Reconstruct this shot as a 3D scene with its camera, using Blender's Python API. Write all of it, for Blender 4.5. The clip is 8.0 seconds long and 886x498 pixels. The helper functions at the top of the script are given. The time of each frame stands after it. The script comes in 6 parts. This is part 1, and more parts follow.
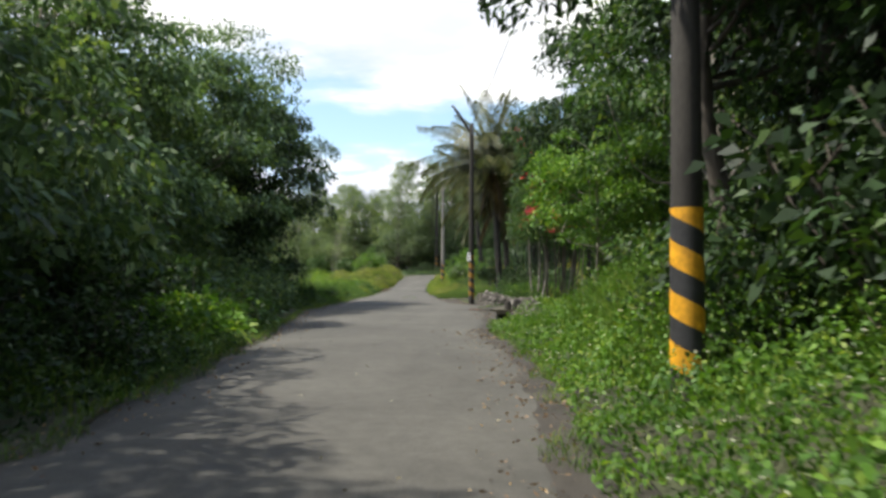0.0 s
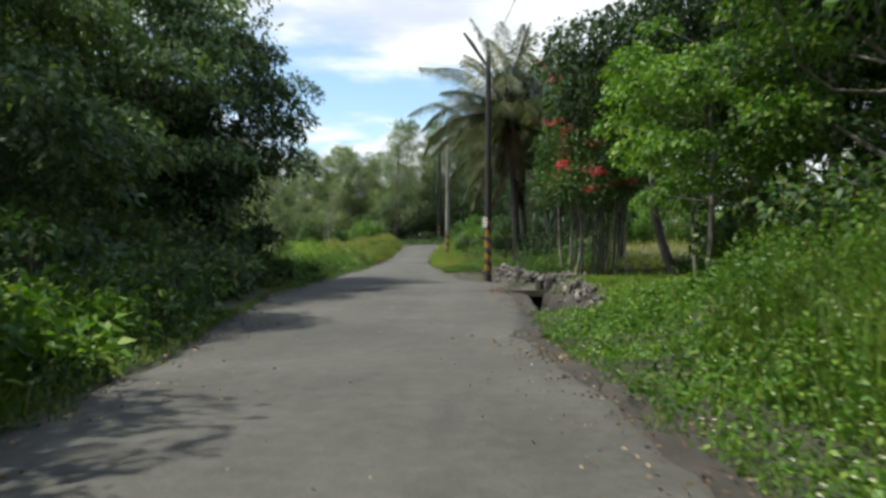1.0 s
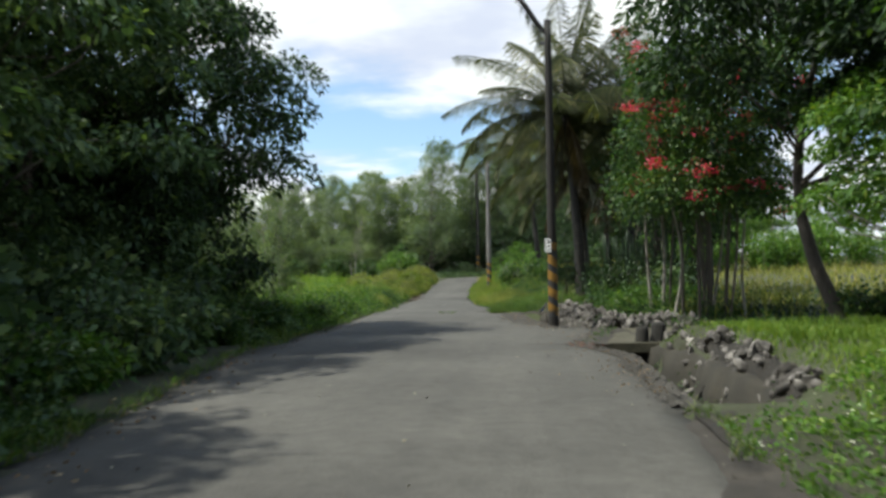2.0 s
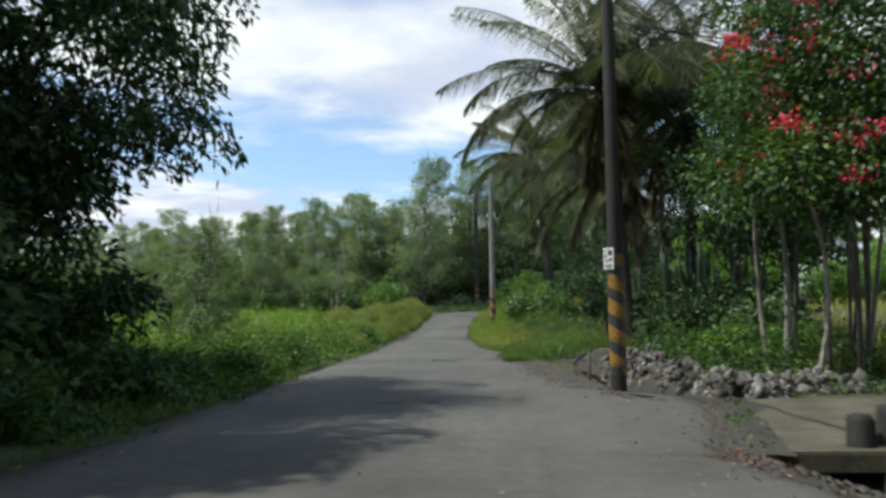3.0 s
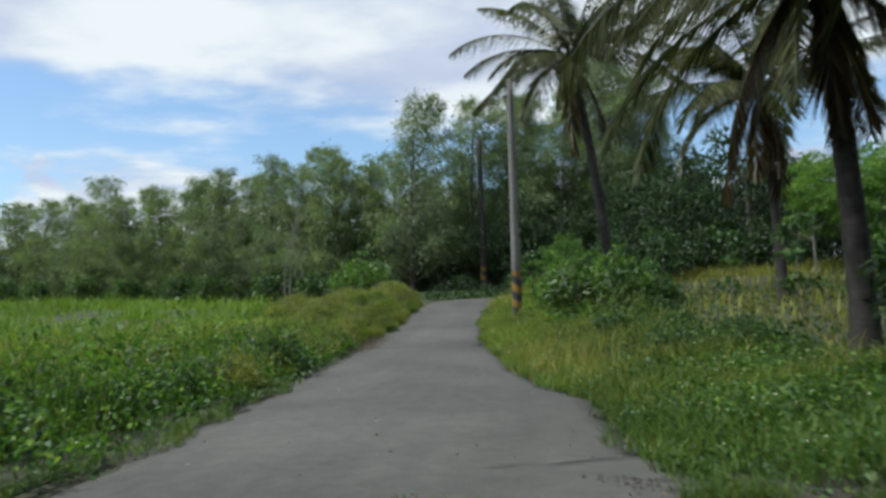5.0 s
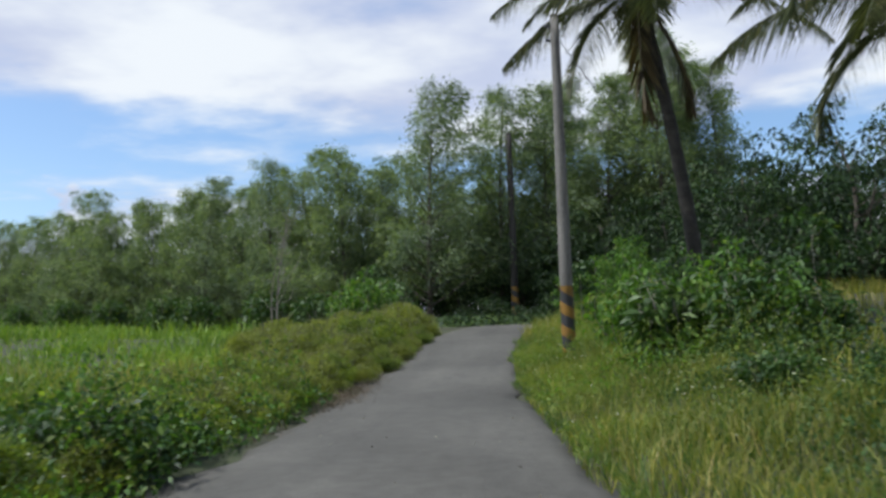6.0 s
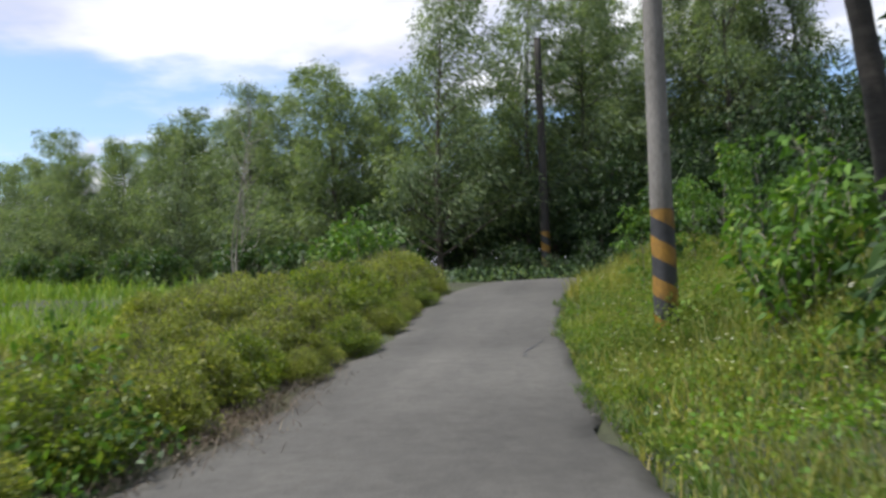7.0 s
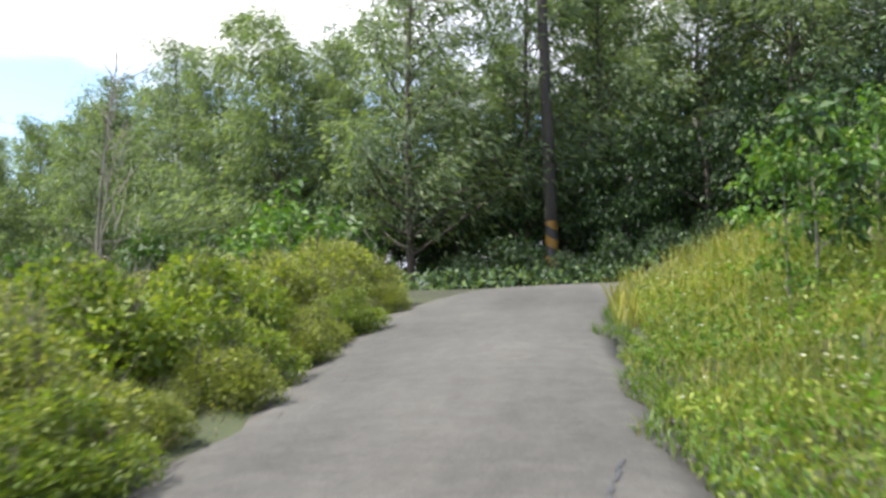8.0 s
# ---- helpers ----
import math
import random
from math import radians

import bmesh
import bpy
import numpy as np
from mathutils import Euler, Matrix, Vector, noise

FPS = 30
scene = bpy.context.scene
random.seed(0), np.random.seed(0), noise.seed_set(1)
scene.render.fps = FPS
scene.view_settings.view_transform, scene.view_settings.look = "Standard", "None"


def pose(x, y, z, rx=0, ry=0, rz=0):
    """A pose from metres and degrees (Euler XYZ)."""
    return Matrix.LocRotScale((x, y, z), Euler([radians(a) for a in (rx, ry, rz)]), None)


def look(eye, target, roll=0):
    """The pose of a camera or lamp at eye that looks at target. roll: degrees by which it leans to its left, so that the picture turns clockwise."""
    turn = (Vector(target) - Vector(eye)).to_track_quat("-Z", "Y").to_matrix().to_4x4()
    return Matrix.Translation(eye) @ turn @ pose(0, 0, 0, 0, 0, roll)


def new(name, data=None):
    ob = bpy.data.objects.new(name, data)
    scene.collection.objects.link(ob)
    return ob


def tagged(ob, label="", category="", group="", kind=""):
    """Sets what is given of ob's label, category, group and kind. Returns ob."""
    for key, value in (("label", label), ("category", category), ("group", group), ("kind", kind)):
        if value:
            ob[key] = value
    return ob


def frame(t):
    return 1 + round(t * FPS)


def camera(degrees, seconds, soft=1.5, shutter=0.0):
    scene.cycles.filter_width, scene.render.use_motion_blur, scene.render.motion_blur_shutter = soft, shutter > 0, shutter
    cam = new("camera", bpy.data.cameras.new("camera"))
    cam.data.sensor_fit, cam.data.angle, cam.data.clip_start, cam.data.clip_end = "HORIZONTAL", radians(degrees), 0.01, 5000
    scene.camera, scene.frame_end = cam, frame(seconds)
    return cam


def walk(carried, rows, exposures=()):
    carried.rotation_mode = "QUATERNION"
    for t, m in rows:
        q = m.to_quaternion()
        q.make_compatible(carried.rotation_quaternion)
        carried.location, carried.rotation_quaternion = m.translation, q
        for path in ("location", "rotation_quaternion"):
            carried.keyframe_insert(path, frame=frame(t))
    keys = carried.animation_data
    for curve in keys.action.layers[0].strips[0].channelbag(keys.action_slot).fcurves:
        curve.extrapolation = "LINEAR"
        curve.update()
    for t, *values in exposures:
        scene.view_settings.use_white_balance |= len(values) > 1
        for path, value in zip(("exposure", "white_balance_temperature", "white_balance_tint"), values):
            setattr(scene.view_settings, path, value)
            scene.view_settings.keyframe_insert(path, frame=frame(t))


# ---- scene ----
PATH = [
    (0, (3.54, 0.544, 1.392), (3.381, 2.536, 1.455), 0.2),
    (0.2, (3.317, 1.966, 1.409), (3.167, 3.96, 1.468), 0.9),
    (0.4, (3.073, 3.414, 1.424), (2.944, 5.409, 1.48), 1.3),
    (0.5, (2.973, 4.136, 1.431), (2.837, 6.129, 1.528), 1.2),
    (1, (2.57, 7.776, 1.425), (2.413, 9.77, 1.411), 0.1),
    (1.5, (2.123, 11.564, 1.41), (1.857, 13.547, 1.404), -0.6),
    (1.7, (1.936, 13.159, 1.41), (1.675, 15.142, 1.43), -0.7),
    (2.8, (0.772, 22.36, 1.351), (0.558, 24.343, 1.503), -1.3),
    (3, (0.575, 24.007, 1.354), (0.345, 25.988, 1.51), -0.8),
    (3.2, (0.377, 25.624, 1.369), (0.173, 27.608, 1.512), -1.2),
    (3.5, (0.077, 27.963, 1.38), (-0.092, 29.946, 1.573), -1.0),
    (4, (-0.328, 31.853, 1.44), (-0.547, 33.833, 1.614), -0.7),
    (4.5, (-0.784, 35.8, 1.451), (-0.988, 37.781, 1.635), -0.4),
    (5, (-1.216, 39.839, 1.406), (-1.436, 41.823, 1.528), -1.7),
    (5.2, (-1.366, 41.427, 1.398), (-1.616, 43.4, 1.604), -2.1),
    (6.3, (-2.15, 50.08, 1.4), (-2.443, 52.052, 1.561), -2.0),
    (6.5, (-2.334, 51.68, 1.394), (-2.63, 53.654, 1.526), -2.5),
    (7, (-2.892, 55.734, 1.363), (-3.224, 57.705, 1.443), -2.1),
    (7.5, (-3.375, 59.843, 1.369), (-3.709, 61.814, 1.369), -2.6),
    (8, (-3.765, 63.942, 1.351), (-4.067, 65.917, 1.446), -2.0),
]
cam = camera(57.9, 8.0, soft=3.0, shutter=0.2)
walk(cam, [(t, look(eye, target, roll)) for t, eye, target, roll in PATH],
     exposures=[(0.0, 0.58, 6650, 8), (0.5, 0.55, 6600, 7), (1.0, 0.33, 6500, 4), (1.5, 0.3, 6500, 3), (2.8, 0.12, 6200, 5), (4.5, -0.05, 6150, 5), (5.0, -0.12, 6000, 4), (6.5, -0.06, 6000, 11), (7.0, 0.18, 6250, 12), (7.5, 0.6, 6450, 13), (8.0, 0.97, 6350, 12)])

# ---- light ----
SUN_AZ, SUN_EL = radians(-102), radians(60)
world = bpy.data.worlds.new("sky")
scene.world = world
world.use_nodes = True
wt = world.node_tree
wt.nodes.clear()


def build_sky():
    sky = wt.nodes.new("ShaderNodeTexSky")
    sky.sky_type, sky.sun_disc = "NISHITA", False
    sky.sun_elevation, sky.sun_rotation = SUN_EL, SUN_AZ
    sky.air_density, sky.dust_density, sky.ozone_density = 1.0, 1.2, 2.0
    tc = wt.nodes.new("ShaderNodeTexCoord")
    sep = wt.nodes.new("ShaderNodeSeparateXYZ")
    wt.links.new(tc.outputs["Generated"], sep.inputs[0])

    def m(op, a, b=None, c=None):
        n = wt.nodes.new("ShaderNodeMath")
        n.operation = op
        for i, v in enumerate((a, b, c)):
            if v is None:
                continue
            if isinstance(v, (int, float)):
                n.inputs[i].default_value = v
            else:
                wt.links.new(v, n.inputs[i])
        return n.outputs[0]

    def rng(v, a, b, c=0.0, d=1.0):
        n = wt.nodes.new("ShaderNodeMapRange")
        n.interpolation_type = "SMOOTHSTEP"
        wt.links.new(v, n.inputs[0])
        for i, q in zip((1, 2, 3, 4), (a, b, c, d)):
            n.inputs[i].default_value = q
        return n.outputs[0]

    x, y, z = sep.outputs
    den = m("ADD", m("MAXIMUM", z, 0.0), 0.06)
    com = wt.nodes.new("ShaderNodeCombineXYZ")
    wt.links.new(m("DIVIDE", x, den), com.inputs[0])
    wt.links.new(m("DIVIDE", y, den), com.inputs[1])
    # layered cloud sheet
    sheet = wt.nodes.new("ShaderNodeTexNoise")
    sheet.inputs["Scale"].default_value, sheet.inputs["Detail"].default_value, sheet.inputs["Roughness"].default_value = 0.55, 7.0, 0.55
    wt.links.new(com.outputs[0], sheet.inputs["Vector"])
    bias = m("ADD", sheet.outputs["Fac"], rng(z, 0.17, 0.30, -0.03, 0.13))
    bias = m("ADD", bias, rng(z, 0.38, 0.62, 0.0, -0.19))
    high = rng(bias, 0.44, 0.60)
    # heaped clouds low over the horizon
    puff = wt.nodes.new("ShaderNodeTexNoise")
    puff.inputs["Scale"].default_value, puff.inputs["Detail"].default_value, puff.inputs["Roughness"].default_value = 9.0, 6.0, 0.5
    sq = wt.nodes.new("ShaderNodeCombineXYZ")
    wt.links.new(x, sq.inputs[0]), wt.links.new(y, sq.inputs[1]), wt.links.new(m("MULTIPLY", z, 1.6), sq.inputs[2])
    wt.links.new(sq.outputs[0], puff.inputs["Vector"])
    low = rng(m("SUBTRACT", puff.outputs["Fac"], rng(z, 0.08, 0.20, -0.12, 0.30)), 0.42, 0.52)
    haze = rng(z, -0.02, 0.10, 0.75, 0.0)
    cover = m("MAXIMUM", m("MAXIMUM", high, low), haze)
    # cloud brightness: white tops, lavender-grey bases
    tone = wt.nodes.new("ShaderNodeTexNoise")
    tone.inputs["Scale"].default_value, tone.inputs["Detail"].default_value = 1.1, 5.0
    wt.links.new(com.outputs[0], tone.inputs["Vector"])
    shade = rng(tone.outputs["Fac"], 0.40, 0.60)
    cloud = wt.nodes.new("ShaderNodeMix")
    cloud.data_type = "RGBA"
    wt.links.new(shade, cloud.inputs[0])
    cloud.inputs[6].default_value, cloud.inputs[7].default_value = (0.76, 0.8, 0.97, 1), (1.17, 1.17, 1.16, 1)
    blue = wt.nodes.new("ShaderNodeMix")
    blue.data_type, blue.blend_type = "RGBA", "MULTIPLY"
    blue.inputs[0].default_value = 1.0
    wt.links.new(sky.outputs[0], blue.inputs[6])
    blue.inputs[7].default_value = (0.20, 0.205, 0.21, 1)
    both = wt.nodes.new("ShaderNodeMix")
    both.data_type = "RGBA"
    wt.links.new(cover, both.inputs[0])
    wt.links.new(blue.outputs[2], both.inputs[6])
    wt.links.new(cloud.outputs[2], both.inputs[7])
    bg = wt.nodes.new("ShaderNodeBackground")
    wt.links.new(both.outputs[2], bg.inputs[0])
    bg.inputs[1].default_value = 0.85
    out = wt.nodes.new("ShaderNodeOutputWorld")
    wt.links.new(bg.outputs[0], out.inputs[0])


build_sky()
sun = new("sun", bpy.data.lights.new("sun", "SUN"))
sun.data.energy, sun.data.angle, sun.data.color = 5.0, radians(1.0), (1.0, 0.96, 0.88)
sun.rotation_mode = "QUATERNION"
sun.rotation_quaternion = Vector((math.sin(SUN_AZ) * math.cos(SUN_EL), math.cos(SUN_AZ) * math.cos(SUN_EL), math.sin(SUN_EL))).to_track_quat("Z", "Y")


# ---- materials ----
def mat_new(name):
    m = bpy.data.materials.new(name)
    m.use_nodes = True
    nt = m.node_tree
    return m, nt, nt.nodes["Principled BSDF"], nt.nodes["Material Output"]


def ramp(nt, stops, src):
    r = nt.nodes.new("ShaderNodeValToRGB")
    els = r.color_ramp.elements
    while len(els) < len(stops):
        els.new(0.5)
    for e, (p, c) in zip(els, stops):
        e.position, e.color = p, (*c, 1)
    nt.links.new(src, r.inputs[0])
    return r.outputs[0]


def tex(nt, scale, detail=5.0, rough=0.55, coord="Object", stretch=None):
    tc = nt.nodes.new("ShaderNodeTexCoord")
    n = nt.nodes.new("ShaderNodeTexNoise")
    n.inputs["Scale"].default_value, n.inputs["Detail"].default_value, n.inputs["Roughness"].default_value = scale, detail, rough
    src = tc.outputs[coord]
    if stretch:
        mp = nt.nodes.new("ShaderNodeMapping")
        mp.inputs["Scale"].default_value = stretch
        nt.links.new(src, mp.inputs[0])
        src = mp.outputs[0]
    nt.links.new(src, n.inputs["Vector"])
    return n.outputs["Fac"]


def mix(nt, a, b, fac, blend="MIX"):
    n = nt.nodes.new("ShaderNodeMix")
    n.data_type, n.blend_type = "RGBA", blend
    for sock, v in ((n.inputs[6], a), (n.inputs[7], b), (n.inputs[0], fac)):
        if isinstance(v, tuple):
            sock.default_value = (*v, 1)
        elif isinstance(v, (int, float)):
            sock.default_value = v
        else:
            nt.links.new(v, sock)
    return n.outputs[2]


def bump(nt, bsdf, height, strength, dist):
    b = nt.nodes.new("ShaderNodeBump")
    b.inputs["Strength"].default_value, b.inputs["Distance"].default_value = strength, dist
    nt.links.new(height, b.inputs["Height"])
    nt.links.new(b.outputs[0], bsdf.inputs["Normal"])


def foliage(name, dark, mid, light, warm, trans=0.3, rough=0.55, patch=0.5):
    """Leaves: every leaf its own tone, patches of tone over the plant, light let through."""
    m, nt, bsdf, out = mat_new(name)
    geo = nt.nodes.new("ShaderNodeNewGeometry")
    col = ramp(nt, [(0.0, dark), (0.4, mid), (0.8, light), (1.0, warm)], geo.outputs["Random Per Island"])
    big = ramp(nt, [(0.3, (0.55, 0.6, 0.55)), (0.7, (1.25, 1.2, 1.0))], tex(nt, patch, 3.0))
    col = mix(nt, col, big, 1.0, "MULTIPLY")
    nt.links.new(col, bsdf.inputs["Base Color"])
    bsdf.inputs["Roughness"].default_value = rough
    bsdf.inputs["Specular IOR Level"].default_value = 0.35
    tr = nt.nodes.new("ShaderNodeBsdfTranslucent")
    nt.links.new(mix(nt, col, (1.25, 1.3, 0.5), 1.0, "MULTIPLY"), tr.inputs[0])
    mx = nt.nodes.new("ShaderNodeMixShader")
    mx.inputs[0].default_value = trans
    nt.links.new(bsdf.outputs[0], mx.inputs[1])
    nt.links.new(tr.outputs[0], mx.inputs[2])
    nt.links.new(mx.outputs[0], out.inputs[0])
    return m


def rough_mat(name, stops, scale, fine, bumps, rough=0.9, stretch=None, dist=0.02):
    """Ground, bark, stone and the like: two scales of tone and relief."""
    m, nt, bsdf, _ = mat_new(name)
    a, b = tex(nt, scale, 6.0, 0.6, stretch=stretch), tex(nt, fine, 8.0, 0.65, stretch=stretch)
    col = ramp(nt, stops, a)
    col = mix(nt, col, ramp(nt, [(0.3, (0.6, 0.6, 0.6)), (0.7, (1.3, 1.3, 1.3))], b), 0.8, "MULTIPLY")
    nt.links.new(col, bsdf.inputs["Base Color"])
    bsdf.inputs["Roughness"].default_value = rough
    bump(nt, bsdf, b, bumps, dist)
    return m


# Dark leaf, its tone raised for the hazy veil over the left trees.
LEAF_DARK = foliage("leaf_dark", (0.046, 0.08, 0.05), (0.082, 0.142, 0.078), (0.135, 0.215, 0.108), (0.21, 0.28, 0.11), 0.34)
# Leaves with deep shade put into their colour; also worn by dark shrubs.
LEAF_SHADED = foliage("leaf_shaded", (0.012, 0.025, 0.011), (0.021, 0.046, 0.018), (0.04, 0.085, 0.027), (0.085, 0.14, 0.035), 0.25, 0.6)
LEAF_MID = foliage("leaf_mid", (0.025, 0.055, 0.02), (0.045, 0.10, 0.028), (0.08, 0.16, 0.04), (0.16, 0.2, 0.05), 0.3)
LEAF_GLOSS = foliage("leaf_glossy", (0.02, 0.045, 0.012), (0.045, 0.095, 0.022), (0.085, 0.16, 0.035), (0.15, 0.22, 0.05), 0.25, 0.5)
LEAF_LIGHT = foliage("leaf_light", (0.05, 0.11, 0.02), (0.09, 0.2, 0.03), (0.15, 0.28, 0.045), (0.24, 0.32, 0.06), 0.38)
LEAF_FRESH = foliage("leaf_fresh", (0.09, 0.19, 0.025), (0.14, 0.29, 0.035), (0.2, 0.37, 0.05), (0.28, 0.4, 0.07), 0.42)
# Grey-green, lightened and blued to paint the haze over the far trees.
LEAF_GREY_HAZE = foliage("leaf_greygreen_haze", (0.085, 0.125, 0.08), (0.145, 0.2, 0.125), (0.21, 0.28, 0.165), (0.29, 0.35, 0.2), 0.45, patch=0.35)
LEAF_OLIVE = foliage("leaf_olive", (0.1, 0.13, 0.033), (0.18, 0.22, 0.05), (0.28, 0.32, 0.08), (0.38, 0.37, 0.14), 0.45, patch=0.8)
PALM_LEAF = foliage("palm_leaf", (0.045, 0.055, 0.028), (0.08, 0.095, 0.045), (0.13, 0.145, 0.07), (0.26, 0.23, 0.13), 0.3, 0.4)
PALM_DRY = foliage("palm_dry", (0.045, 0.032, 0.02), (0.085, 0.062, 0.037), (0.14, 0.105, 0.062), (0.26, 0.2, 0.12), 0.2)
LEAF_VERGE = foliage("leaf_verge", (0.085, 0.135, 0.022), (0.14, 0.205, 0.03), (0.21, 0.275, 0.045), (0.3, 0.33, 0.075), 0.42, patch=0.8)
GRASS = foliage("grass", (0.05, 0.10, 0.02), (0.085, 0.16, 0.028), (0.13, 0.22, 0.04), (0.24, 0.24, 0.08), 0.35, patch=0.4)
GRASS_DRY = foliage("grass_dry", (0.165, 0.188, 0.042), (0.245, 0.26, 0.058), (0.33, 0.33, 0.08), (0.45, 0.36, 0.16), 0.35, patch=0.6)
GRASS_FIELD = foliage("grass_field", (0.1, 0.185, 0.022), (0.15, 0.26, 0.032), (0.22, 0.34, 0.045), (0.32, 0.37, 0.07), 0.35, patch=0.12)
PETAL_RED = foliage("petal_red", (0.5, 0.02, 0.07), (0.68, 0.03, 0.12), (0.75, 0.05, 0.17), (0.8, 0.12, 0.2), 0.35)
PETAL_WHITE = foliage("petal_white", (0.6, 0.6, 0.55), (0.7, 0.7, 0.66), (0.78, 0.78, 0.74), (0.75, 0.72, 0.5), 0.2)
LITTER = foliage("dead_leaf", (0.09, 0.055, 0.035), (0.17, 0.105, 0.065), (0.26, 0.17, 0.10), (0.4, 0.3, 0.2), 0.1)
WITHERED = foliage("withered_stalks", (0.05, 0.035, 0.025), (0.09, 0.065, 0.048), (0.14, 0.105, 0.08), (0.26, 0.22, 0.18), 0.1)
LITTER_PALE = foliage("pale_leaf", (0.06, 0.05, 0.04), (0.16, 0.14, 0.11), (0.34, 0.31, 0.26), (0.5, 0.47, 0.4), 0.1)
BARK = rough_mat("bark", [(0.3, (0.05, 0.04, 0.032)), (0.7, (0.13, 0.11, 0.09))], 3.0, 18.0, 0.8, stretch=(1, 1, 0.25))
BARK_PALE = rough_mat("bark_pale", [(0.3, (0.14, 0.125, 0.10)), (0.7, (0.3, 0.275, 0.23))], 3.0, 18.0, 0.7, stretch=(1, 1, 0.3))
# Palm bark, darkened for the shade that the crowns throw on the trunks.
BARK_PALM = rough_mat("bark_palm", [(0.3, (0.018, 0.016, 0.013)), (0.7, (0.052, 0.045, 0.037))], 2.5, 14.0, 0.8, stretch=(1, 1, 3.0))
SOIL = rough_mat("soil", [(0.25, (0.032, 0.03, 0.017)), (0.5, (0.046, 0.05, 0.022)), (0.75, (0.065, 0.085, 0.028))], 0.35, 9.0, 0.8, dist=0.05)
DIRT = rough_mat("dirt", [(0.25, (0.02, 0.017, 0.012)), (0.5, (0.037, 0.031, 0.024)), (0.8, (0.07, 0.06, 0.046))], 1.3, 22.0, 0.8, dist=0.02)
STONE = rough_mat("stone", [(0.3, (0.03, 0.027, 0.024)), (0.5, (0.13, 0.12, 0.11)), (0.68, (0.4, 0.38, 0.35))], 2.2, 16.0, 0.8, dist=0.02)


def stone_tones():
    nt = STONE.node_tree
    bsdf = nt.nodes["Principled BSDF"]
    src = bsdf.inputs["Base Color"].links[0].from_socket
    info = nt.nodes.new("ShaderNodeObjectInfo")
    tone = ramp(nt, [(0.0, (0.45, 0.43, 0.4)), (0.6, (0.9, 0.88, 0.85)), (1.0, (1.35, 1.33, 1.3))], info.outputs["Random"])
    nt.links.new(mix(nt, src, tone, 1.0, "MULTIPLY"), bsdf.inputs["Base Color"])


stone_tones()
# Earth darkened so that gaps between wall stones read as shaded.
EARTH_SHADE = rough_mat("earth_gap_shade", [(0.25, (0.012, 0.010, 0.007)), (0.7, (0.034, 0.028, 0.02))], 1.5, 16.0, 0.9, dist=0.04)
SLAB = rough_mat("slab_concrete", [(0.3, (0.035, 0.031, 0.018)), (0.5, (0.07, 0.063, 0.039)), (0.72, (0.105, 0.094, 0.064))], 1.6, 20.0, 0.4, dist=0.01)
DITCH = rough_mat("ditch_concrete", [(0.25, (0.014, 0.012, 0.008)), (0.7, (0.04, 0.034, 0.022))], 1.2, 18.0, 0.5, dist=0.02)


def asphalt():
    m, nt, bsdf, _ = mat_new("asphalt")
    broad = tex(nt, 0.28, 4.0, 0.6)
    streak = tex(nt, 1.0, 4.0, 0.6, stretch=(1.3, 0.12, 1))
    grain = tex(nt, 60.0, 6.0, 0.7)
    mid = tex(nt, 5.0, 6.0, 0.65)
    col = ramp(nt, [(0.3, (0.064, 0.0605, 0.053)), (0.7, (0.106, 0.1005, 0.088))], broad)
    col = mix(nt, col, ramp(nt, [(0.32, (0.9, 0.9, 0.9)), (0.68, (1.1, 1.095, 1.085))], streak), 1.0, "MULTIPLY")
    col = mix(nt, col, ramp(nt, [(0.3, (0.82, 0.82, 0.82)), (0.7, (1.15, 1.15, 1.15))], mid), 1.0, "MULTIPLY")
    col = mix(nt, col, ramp(nt, [(0.35, (0.6, 0.6, 0.6)), (0.65, (1.35, 1.35, 1.35))], grain), 0.7, "MULTIPLY")
    nt.links.new(col, bsdf.inputs["Base Color"])
    bsdf.inputs["Roughness"].default_value = 0.88
    bsdf.inputs["Specular IOR Level"].default_value = 0.3
    bump(nt, bsdf, grain, 0.6, 0.006)
    return m


ASPHALT = asphalt()


def plain(name, c, rough=0.6, metal=0.0, wear=0.25, scale=8.0):
    m, nt, bsdf, _ = mat_new(name)
    col = mix(nt, c, ramp(nt, [(0.3, (1 - wear,) * 3), (0.7, (1 + wear,) * 3)], tex(nt, scale, 6.0, 0.65)), 1.0, "MULTIPLY")
    nt.links.new(col, bsdf.inputs["Base Color"])
    bsdf.inputs["Roughness"].default_value, bsdf.inputs["Metallic"].default_value = rough, metal
    return m


POLE_CONC = rough_mat("pole_concrete", [(0.3, (0.12, 0.112, 0.10)), (0.7, (0.23, 0.215, 0.195))], 2.0, 30.0, 0.3, stretch=(1, 1, 0.35), dist=0.005)
POLE_DARK = rough_mat("pole_weathered_dim", [(0.3, (0.025, 0.022, 0.019)), (0.7, (0.055, 0.049, 0.042))], 2.0, 30.0, 0.3, stretch=(1, 1, 0.35), dist=0.005)
# Near-black so that the second pole's shade is in its colour.
POLE_SHADED = rough_mat("pole_shaded", [(0.3, (0.012, 0.0105, 0.009)), (0.7, (0.034, 0.03, 0.025))], 2.0, 30.0, 0.3, stretch=(1, 1, 0.35), dist=0.005)
YELLOW_FADED = rough_mat("stripe_faded", [(0.36, (0.03, 0.026, 0.022)), (0.46, (0.2, 0.105, 0.013)), (0.7, (0.32, 0.165, 0.016))], 3.6, 26.0, 0.3, rough=0.65, dist=0.004)
STUMP = rough_mat("stump_wood", [(0.3, (0.012, 0.011, 0.009)), (0.7, (0.04, 0.036, 0.03))], 5.0, 24.0, 0.9, stretch=(1, 1, 0.3))
